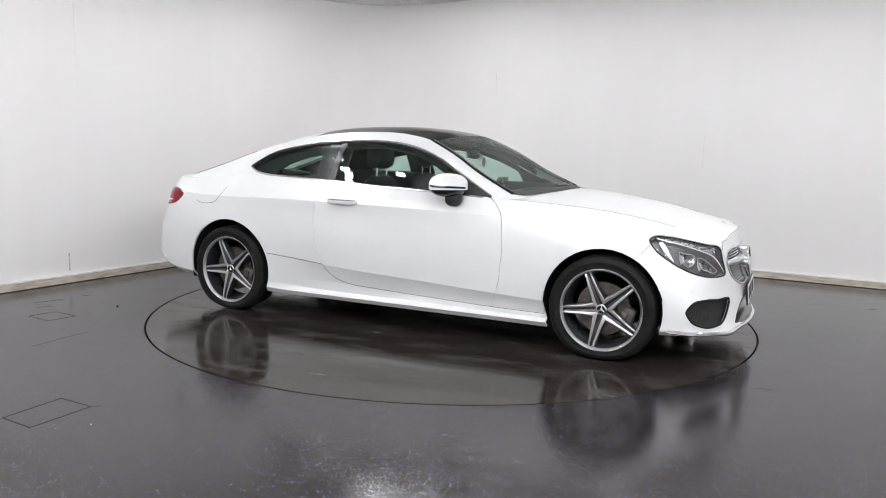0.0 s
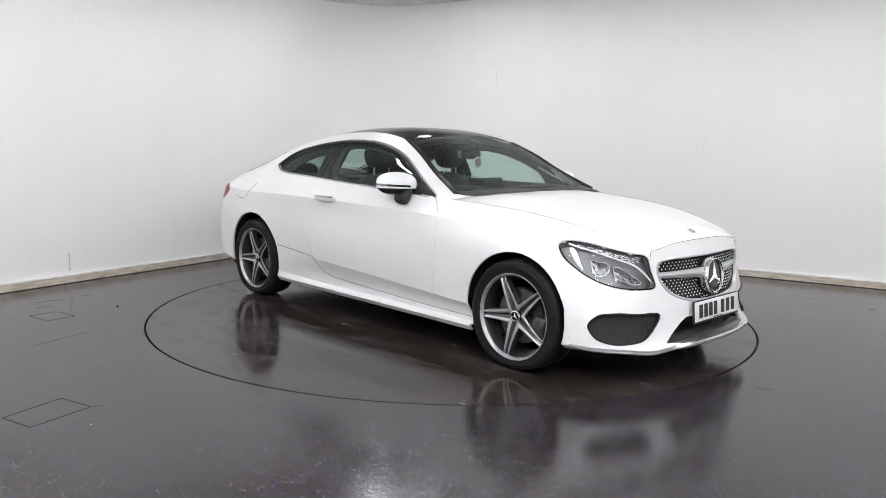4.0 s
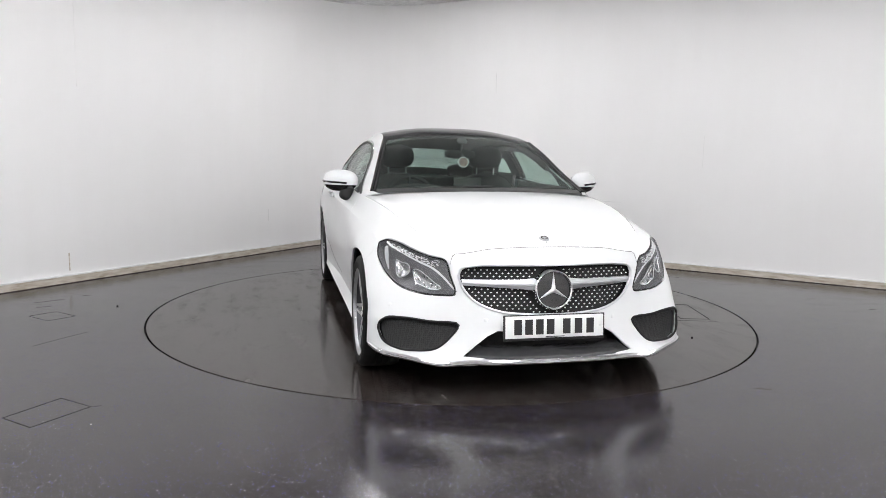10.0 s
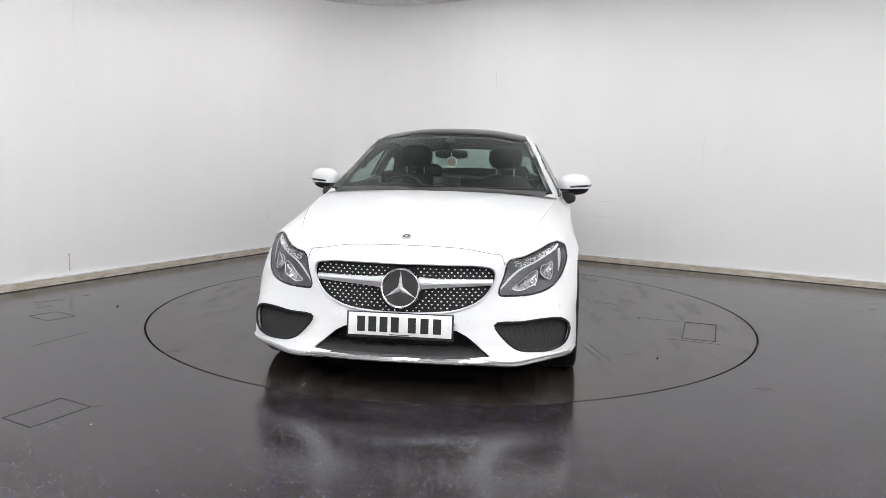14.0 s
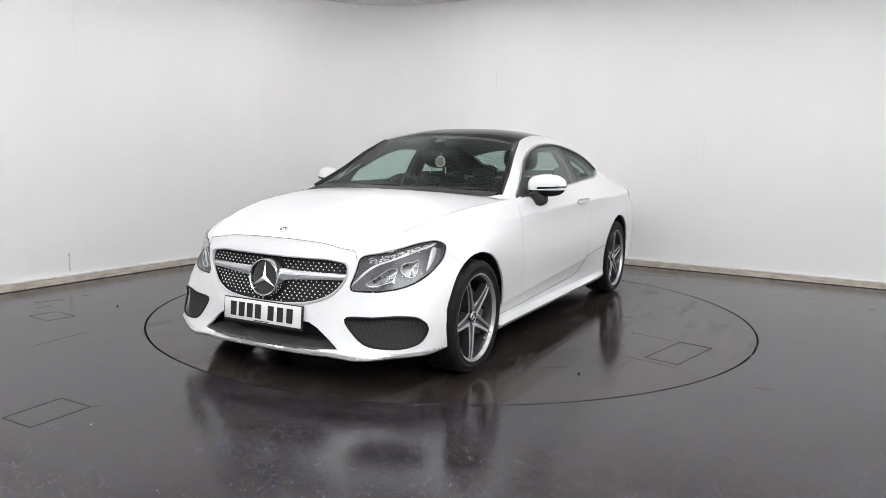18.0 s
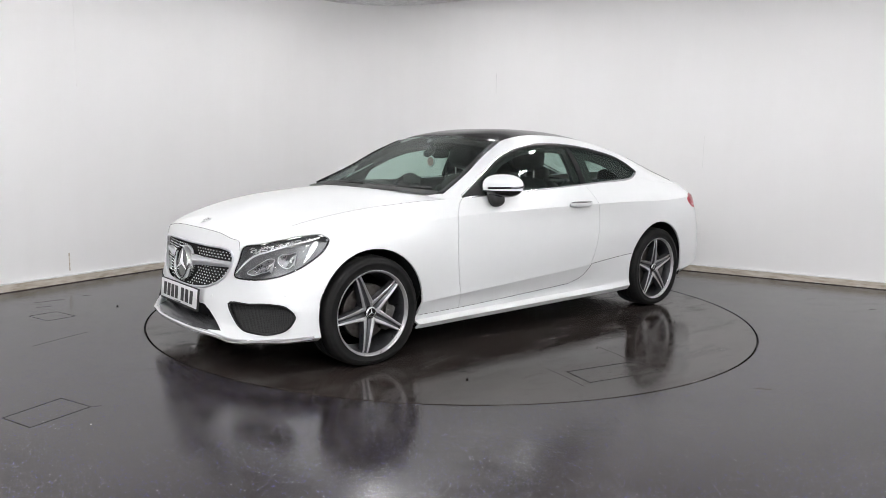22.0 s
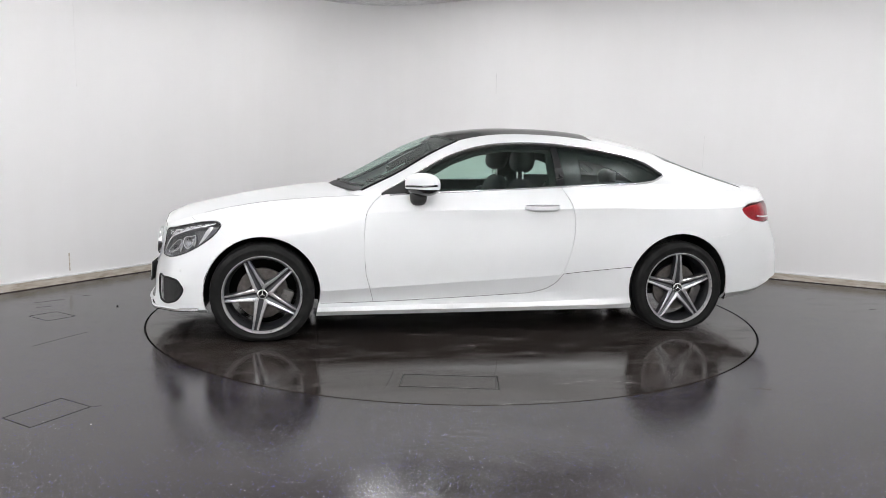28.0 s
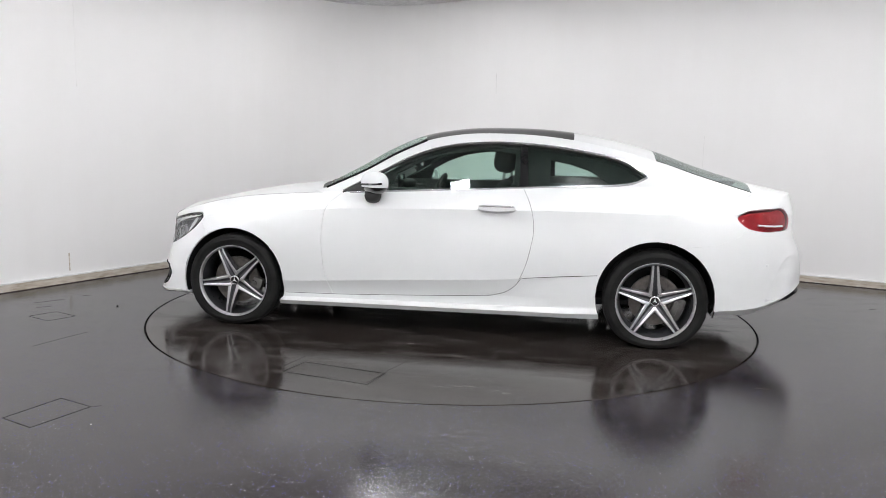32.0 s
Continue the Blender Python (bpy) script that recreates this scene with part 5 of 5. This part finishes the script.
side_edge = [p for p in edge if 0.78 < p.x < 1.80]
two_tubes("bonnet_side_joint", side_edge, 0.0008, GROOVE, car, "thin dark joint beside the bonnet", False, 5)
front_edge = [p for p in edge if p.x > 1.9 and p.y < 0.482]
hook = [p for p in (at_nose(y, z, 0.0006) for y, z in ((0.494, 0.716), (0.502, 0.696), (0.508, 0.672))) if p]
front_edge = hook[::-1] + front_edge
bm = bmesh.new()
tube(bm, front_edge + flip(front_edge[:-1])[::-1], 0.0012, 5)
part("bonnet_joint", bm, GROOVE, car, "thin dark joint along the front of the bonnet")
# black borders of the windscreen and the rear window
for name, row in (("windscreen_border", ROOF_ROWS[3][:4]), ("rear_window_border", ROOF_ROWS[3][8:])):
    two_tubes(name, [Vector(p) + Vector((0, -0.006, 0.001)) for p in hermite(row, 8)], 0.0125 if name[0] == "w" else 0.0045, PILLARBLACK, car, "black border along the glass")
two_tubes("windscreen_border", [Vector(p) + Vector((0, -0.024, 0.0)) for p in hermite(ROOF_ROWS[3][:4], 8)], 0.0115, PILLARBLACK, car, "black border along the glass")
# painted corner between bonnet, pillar and cowl
for s in (1, -1):
    bm = bmesh.new()
    outer = [(0.70, 0.790, 0.934), (0.78, 0.778, 0.933), (0.83, 0.764, 0.936), (0.865, 0.73, 0.944), (0.880, 0.69, 0.950)]
    inner = [(0.69, 0.786, 0.940), (0.745, 0.780, 0.940), (0.765, 0.768, 0.951), (0.775, 0.755, 0.959), (0.790, 0.725, 0.962)]
    rows = [[bm.verts.new((x, s * y, z + 0.002)) for x, y, z in line3] for line3 in (outer, inner)]
    for i in range(4):
        bm.faces.new((rows[0][i], rows[0][i + 1], rows[1][i + 1], rows[1][i]))
    bmesh.ops.recalc_face_normals(bm, faces=bm.faces[:])
    part("pillar_foot", bm, PAINT, car, "white corner panel at the foot of the pillar")
# cowl and wipers
bm = bmesh.new()
cw = hermite([(0.795, 0.705, 0.958), (0.815, 0.64, 0.963), (0.85, 0.53, 0.968), (0.905, 0.33, 0.975), (0.950, 0.0, 0.978)], 6)
cw = [Vector(p) for p in cw]
cw = cw + flip(cw[:-1])[::-1]
rings = [[bm.verts.new(p + Vector(o)) for o in ((0.03, 0, -0.006), (0.012, 0, 0.004), (-0.03, 0, 0.018), (-0.03, 0, -0.01))] for p in cw]
for a, b2 in zip(rings, rings[1:]):
    for i in range(3):
        bm.faces.new((a[i], a[i + 1], b2[i + 1], b2[i]))
part("cowl", bm, MATTBLACK, car, "black cowl under the windscreen")
for y0, y1 in ((-0.52, 0.05), (0.06, 0.62)):
    bm = bmesh.new()
    pts = []
    for k in range(9):
        y = y0 + (y1 - y0) * k / 8
        x = 0.955 - 0.36 * y * y - 0.055
        pts.append(Vector((x, y, 0.992 + 0.012 * (k / 8) - 0.03 * y * y)))
    tube(bm, pts, 0.008, 6)
    part("wiper", bm, MATTBLACK, car, "black wiper blade")


# ---- cabin ----
for src in inner_roof:
    take(src, lambda f: f.calc_center_median().x > 0.46, False)
    part("headliner", whole(shifted(src, -0.022)), HEADLINER, car, "dark cabin lining")
bm = bmesh.new()
box(bm, -0.55, 0, 0.27, 2.7, 1.48, 0.03)
part("cabin_floor", bm, DASH, car, "black cabin carpet", 0)
for s, par in ((1, doors[0]), (-1, doors[1])):
    bm = bmesh.new()
    box(bm, 0.0, 0.745 * s, 0.632, 1.26, 0.03, 0.70, 0.012)
    box(bm, 0.0, 0.735 * s, 0.70, 0.9, 0.07, 0.06, 0.02)
    part("door_card", bm, DASH, par, "black door lining")
    bm = bmesh.new()
    box(bm, -1.06, 0.69 * s, 0.68, 0.92, 0.03, 0.70, 0.012)
    part("rear_side_lining", bm, DASH, car, "black rear side lining")
bm = bmesh.new()
rows = []
for x, z, w in ((0.93, 0.945, 0.60), (0.80, 0.962, 0.66), (0.62, 0.965, 0.72), (0.48, 0.945, 0.735), (0.44, 0.90, 0.735), (0.47, 0.80, 0.73), (0.55, 0.62, 0.72), (0.60, 0.35, 0.72)):
    rows.append([bm.verts.new((x - 0.10 * (y / 1.0) ** 2, y * w, z - 0.012 * abs(y) ** 3)) for y in [-1 + 2 * k / 16 for k in range(17)]])
for a, b2 in zip(rows, rows[1:]):
    for i in range(16):
        bm.faces.new((a[i], a[i + 1], b2[i + 1], b2[i]))
bmesh.ops.recalc_face_normals(bm, faces=bm.faces[:])
part("dashboard", bm, DASH, car, "black moulded dashboard")
bm = bmesh.new()
blob(bm, 0.50, -0.37, 0.955, 0.20, 0.36, 0.09, 2.6)
part("instrument_hood", bm, DASH, car, "black instrument hood")
bm = bmesh.new()
box(bm, 0.43, 0.0, 0.985, 0.014, 0.20, 0.115, 0.005, None)
part("centre_screen", bm, GLOSSBLACK, car, "dark centre display")
bm = bmesh.new()
box(bm, -0.1, 0, 0.46, 1.0, 0.22, 0.24, 0.04)
part("centre_console", bm, DASH, car, "black centre console")

STW = Matrix.Translation((0.22, -0.37, 0.868)) @ Matrix.Rotation(radians(66), 4, "Y")
bm = bmesh.new()
ringpts = [STW @ Vector((0.182 * math.cos(radians(a)), 0.182 * math.sin(radians(a)), 0)) for a in range(0, 360, 10)]
tube(bm, ringpts, 0.015, 8, True)
wheel_rim = part("steering_wheel", bm, LEATHER, car, "black leather steering wheel")
bm = bmesh.new()
blob(bm, 0, 0, 0, 0.15, 0.17, 0.06, 2.6)
for v in bm.verts:
    v.co = STW @ v.co
part("steering_boss", bm, DASH, wheel_rim)
for a in (90, 270, 180):
    bm = bmesh.new()
    tube(bm, [STW @ Vector((r * math.cos(radians(a)), r * math.sin(radians(a)), 0)) for r in (0.06, 0.12, 0.178)], 0.013, 6)
    part("steering_spoke", bm, GREYALLOY, wheel_rim)


def front_seat(y):
    bm = bmesh.new()
    blob(bm, -0.14, y, 0.46, 0.52, 0.52, 0.20, 3.2, Matrix.Rotation(radians(-6), 3, "Y"))
    seat = part("front_seat", bm, LEATHER, car, "black leather sports seat with headrest")
    bm = bmesh.new()
    blob(bm, -0.335, y, 0.755, 0.15, 0.50, 0.60, 3.0, Matrix.Rotation(radians(-19), 3, "Y"))
    for s in (1, -1):
        blob(bm, -0.28, y + 0.20 * s, 0.72, 0.16, 0.10, 0.46, 2.6, Matrix.Rotation(radians(-19), 3, "Y"))
    part("backrest", bm, LEATHER, seat)
    bm = bmesh.new()
    blob(bm, -0.410, y, 1.176, 0.160, 0.275, 0.190, 2.6, Matrix.Rotation(radians(-10), 3, "Y"))
    part("headrest", bm, LEATHER, seat)
    for s in (1, -1):
        bm = bmesh.new()
        tube(bm, [(-0.40, y + 0.072 * s, 1.0), (-0.395, y + 0.072 * s, 1.12)], 0.0055, 8)
        part("headrest_post", bm, FRAMEWHITE, seat, "chrome headrest post")
    bm = bmesh.new()
    tube(bm, [(-0.50, y + math.copysign(0.30, y), 1.03), (-0.47, y + math.copysign(0.27, y), 0.97), (-0.36, y + math.copysign(0.26, y), 0.86)], 0.012, 6)
    part("belt_guide", bm, DASH, seat)


front_seat(0.37)
front_seat(-0.37)
bm = bmesh.new()
for s in (1, -1):
    blob(bm, -1.02, 0.33 * s, 0.46, 0.50, 0.56, 0.20, 3.0)
    blob(bm, -1.26, 0.33 * s, 0.74, 0.16, 0.56, 0.52, 3.0, Matrix.Rotation(radians(-24), 3, "Y"))
rear = part("rear_seat", bm, LEATHER, car, "black leather rear bench")
for s in (1, -1):
    bm = bmesh.new()
    blob(bm, -1.40, 0.41 * s, 1.030, 0.10, 0.26, 0.14, 2.8)
    part("rear_headrest", bm, LEATHER, rear)
bm = bmesh.new()
box(bm, -1.70, 0, 0.955, 0.62, 1.18, 0.03, 0.01)
part("parcel_shelf", bm, DASH, car, "black parcel shelf")
bm = bmesh.new()
box(bm, -1.45, 0, 0.62, 0.04, 1.36, 0.66)
part("rear_bulkhead", bm, DASH, car, "", 0)

bm = bmesh.new()
blob(bm, 0.202, 0.0, 1.205, 0.040, 0.245, 0.066, 3.0, Matrix.Rotation(radians(10), 3, "Z"))
rv = part("rear_view_mirror", bm, DASH, car, "black rear-view mirror")
bm = bmesh.new()
box(bm, 0.180, -0.003, 1.205, 0.004, 0.225, 0.052, 0.0, None)
part("mirror_glass", bm, REFLECTOR, rv, "mirror glass", 0)
bm = bmesh.new()
tube(bm, [(0.205, 0, 1.225), (0.245, 0, 1.295)], 0.014, 8)
blob(bm, 0.250, 0.0, 1.300, 0.07, 0.08, 0.025, 2.6, Matrix.Rotation(radians(28), 3, "Y"))
part("mirror_foot", bm, DASH, rv)
bm = bmesh.new()
lathe(bm, [(0.0, 0.004), (0.030, 0.004), (0.0305, 0.0055), (0.039, 0.0055), (0.0395, 0.0), (0.039, -0.0055), (0.0305, -0.0055), (0.030, -0.004), (0.0, -0.004)], 40, "z", Matrix.Translation((0.262, 0.011, 1.149)) @ Matrix.Rotation(radians(90), 4, "Y"))
medal = part("hanging_medallion", bm, FRAMEWHITE, car, "white disc with a dull red middle hanging from the mirror")
bm = bmesh.new()
lathe(bm, [(0.0, 0.0068), (0.033, 0.0066)], 32, "z", Matrix.Translation((0.262, 0.011, 1.149)) @ Matrix.Rotation(radians(90), 4, "Y"))
lathe(bm, [(0.0, -0.0068), (0.033, -0.0066)], 32, "z", Matrix.Translation((0.262, 0.011, 1.149)) @ Matrix.Rotation(radians(90), 4, "Y"))
part("medallion_middle", bm, simple("dull_red", (0.42, 0.28, 0.26), 0.5, vary=0.35, scale=60.0), medal, "faded red print", 0)
bm = bmesh.new()
tube(bm, [(0.262, 0.011, 1.188), (0.25, 0.008, 1.198), (0.215, 0.0, 1.222)], 0.0015, 5)
part("cord", bm, FRAMEWHITE, medal)

# rear diffuser and bumper corner folds
bm = bmesh.new()
rows = [[bm.verts.new((x + 0.09 * (abs(y) / 0.66) ** 3, y, z - 0.012 * (abs(y) / 0.66) ** 2)) for y in [-0.66 + 1.32 * k / 14 for k in range(15)]] for x, z in ((-2.02, 0.262), (-2.25, 0.305), (-2.355, 0.335), (-2.415, 0.385), (-2.30, 0.42))]
for a, b2 in zip(rows, rows[1:]):
    for i in range(14):
        bm.faces.new((a[i], a[i + 1], b2[i + 1], b2[i]))
bmesh.ops.recalc_face_normals(bm, faces=bm.faces[:])
part("rear_diffuser", bm, MATTBLACK, car, "black rear diffuser")

# ---- turntable hatch, floor hatches, marks ----
bm = bmesh.new()
hatch(bm, [(0.085, 1.775), (0.592, 1.660), (0.645, 1.868), (0.13, 1.985)], 0.006)
part("hatch_joint", bm, GROOVE, table, "black joint round an access hatch", 0)
bm = bmesh.new()
hatch(bm, [(-2.021, -2.546), (-1.899, -2.266), (-1.70, -2.374), (-1.835, -2.652)], 0.0032)
tagged(finish("floor_hatch", bm, GROOVE, None, 0), "thin dark joint of a rectangular floor hatch", "floor hatch", "hatches in the floor")
bm = bmesh.new()
hatch(bm, [(-3.02, -0.565), (-2.905, -0.405), (-2.70, -0.53), (-2.815, -0.695)], 0.0022)
tagged(finish("floor_hatch", bm, GROOVE, None, 0), "small dark-edged floor hatch near the wall", "floor hatch", "hatches in the floor")


# dark inner linings of the pillars
for s in (1, -1):
    bm = bmesh.new()
    rows = []
    for z in (1.03, 1.08, 1.14, 1.20, 1.25):
        a, b2 = at_roof(-0.50, z, -0.03), at_roof(-0.70, z, -0.03)
        rows.append([bm.verts.new((p.x, s * (p.y - dy), p.z)) for p, dy in ((a, 0.0), (b2, 0.0), (b2, 0.03), (a, 0.03)) if p])
    for p, q in zip(rows, rows[1:]):
        for i in range(4):
            bm.faces.new((p[i], p[(i + 1) % 4], q[(i + 1) % 4], q[i]))
    bmesh.ops.recalc_face_normals(bm, faces=bm.faces[:])
    part("pillar_lining", bm, LINER, car, "dark pillar lining")

# ---- marks and bits on the floor ----
SCUFF_AND_SHADE = simple("dark_scuff_and_shade", (0.008, 0.007, 0.007), 0.25, vary=0.4, scale=40.0, spec=0.2)
RUST = simple("brown_stain", (0.045, 0.028, 0.020), 0.5, vary=0.5, scale=30.0)
GRIT = simple("pale_grit", (0.55, 0.54, 0.52), 0.7)


def streak_mesh(line2, width, seed):
    """A thin streak, worn or standing in for shade, along a line on the ground, tapering to both ends."""
    rnd = random.Random(seed)
    pts = smooth2(line2, 6, False)
    bm = bmesh.new()
    rows = []
    n = len(pts) - 1
    for i, (x, y) in enumerate(pts):
        p, q = pts[max(i - 1, 0)], pts[min(i + 1, n)]
        d = Vector((q[0] - p[0], q[1] - p[1])).normalized()
        w = width / 2 * (math.sin(math.pi * (0.04 + 0.92 * i / n)) ** 0.5) * rnd.uniform(0.55, 1.15)
        rows.append([bm.verts.new((x - d.y * w * s, y + d.x * w * s, h)) for s, h in ((-1, 0.0), (-0.7, 0.0008), (0.7, 0.0008), (1, 0.0))])
    for a, b2 in zip(rows, rows[1:]):
        for i in range(3):
            bm.faces.new((a[i], a[i + 1], b2[i + 1], b2[i]))
    bmesh.ops.recalc_face_normals(bm, faces=bm.faces[:])
    return bm


def floor_scuff(line2, width, material=SCUFF_AND_SHADE, label="dark scuff or painted hatch shadow on the resin floor"):
    tagged(finish("floor_scuff", streak_mesh(line2, width, len(bpy.data.objects)), material), label, "scuff", kind="structure")


def bit(name, x, y, size, material, parent=None, label=""):
    bm = bmesh.new()
    blob(bm, x, y, size * 0.25, size, size * 0.8, size * 0.6, 2.4, None, 10, 6)
    if parent:
        part(name, bm, material, parent, label)
    else:
        tagged(finish(name, bm, material), label, "grit", "bits of grit on the floor")


floor_scuff([(-2.396, -0.980), (-2.477, -1.150), (-2.551, -1.351)], 0.01, SCUFF_AND_SHADE)
floor_scuff([(-3.227, -0.117), (-3.142, -0.038), (-3.073, 0.041)], 0.03, SCUFF_AND_SHADE)
floor_scuff([(-3.123, -0.280), (-3.038, -0.232)], 0.02, SCUFF_AND_SHADE)
floor_scuff([(-3.005, 0.197), (-2.944, 0.219)], 0.03, SCUFF_AND_SHADE)
floor_scuff([(-1.690, -2.378), (-1.659, -2.350)], 0.01, SCUFF_AND_SHADE)
floor_scuff([(1.644, -1.854), (1.733, -1.872)], 0.018, RUST, "small brown stain on the floor")
floor_scuff([(3.113, 0.709), (3.194, 0.734)], 0.03, SCUFF_AND_SHADE)
floor_scuff([(3.448, 0.326), (3.503, 0.317)], 0.035, SCUFF_AND_SHADE)
floor_scuff([(1.801, 1.928), (2.070, 1.805), (2.298, 1.704)], 0.012, SCUFF_AND_SHADE)
floor_scuff([(3.329, 1.250), (3.374, 1.199)], 0.02, SCUFF_AND_SHADE)
for line2, width in (
    # shadow line by the hatch, painted as a dark streak; scuffs follow
    ([(0.633, 1.541), (0.668, 1.701), (0.724, 1.888)], 0.006),
    ([(1.121, 1.205), (1.038, 1.324)], 0.014),
    ([(0.931, 0.981), (1.098, 1.029), (1.254, 1.074)], 0.01),
    ([(0.877, 1.019), (1.144, 1.092), (1.281, 1.136)], 0.01),
    ([(-0.003, 1.422), (0.038, 1.578), (0.090, 1.728)], 0.005),
    ([(0.084, 1.756), (0.151, 1.989)], 0.01),
    ([(-0.493, 1.213), (-0.459, 1.329)], 0.03)):
    part("scuff", streak_mesh(line2, width, int(width * 1e4)), SCUFF_AND_SHADE, table, "dark scuff or painted hatch shadow")
bit("grit", -1.590, -2.603, 0.008, GRIT, None, "pale crumb of grit on the floor")
bit("grit", -2.552, -0.182, 0.016, SCUFF_AND_SHADE, None, "dark crumb of grit on the floor")
bit("grit", 1.143, 1.420, 0.015, SCUFF_AND_SHADE, table, "dark crumb")
bit("grit", 0.067, 1.164, 0.008, SCUFF_AND_SHADE, table, "dark crumb")
bit("grit", 0.030, 1.445, 0.008, SCUFF_AND_SHADE, table, "dark crumb")


def motions():
    """The turntable and the car on it turn together."""
    rows = ((0, -24.76), (4, -45.25), (8, -65.85), (12, -86.55), (16, -107.18), (20, -127.80), (24, -148.28), (28, -168.60), (32, -188.85))
    walk(table, [(t, pose(0, 0, 0, 0, 0, a)) for t, a in rows])
    walk(car, [(t, pose(0, 0, 0, 0, 0, a) @ pose(-0.023, 0.005, 0.001)) for t, a in rows])


motions()
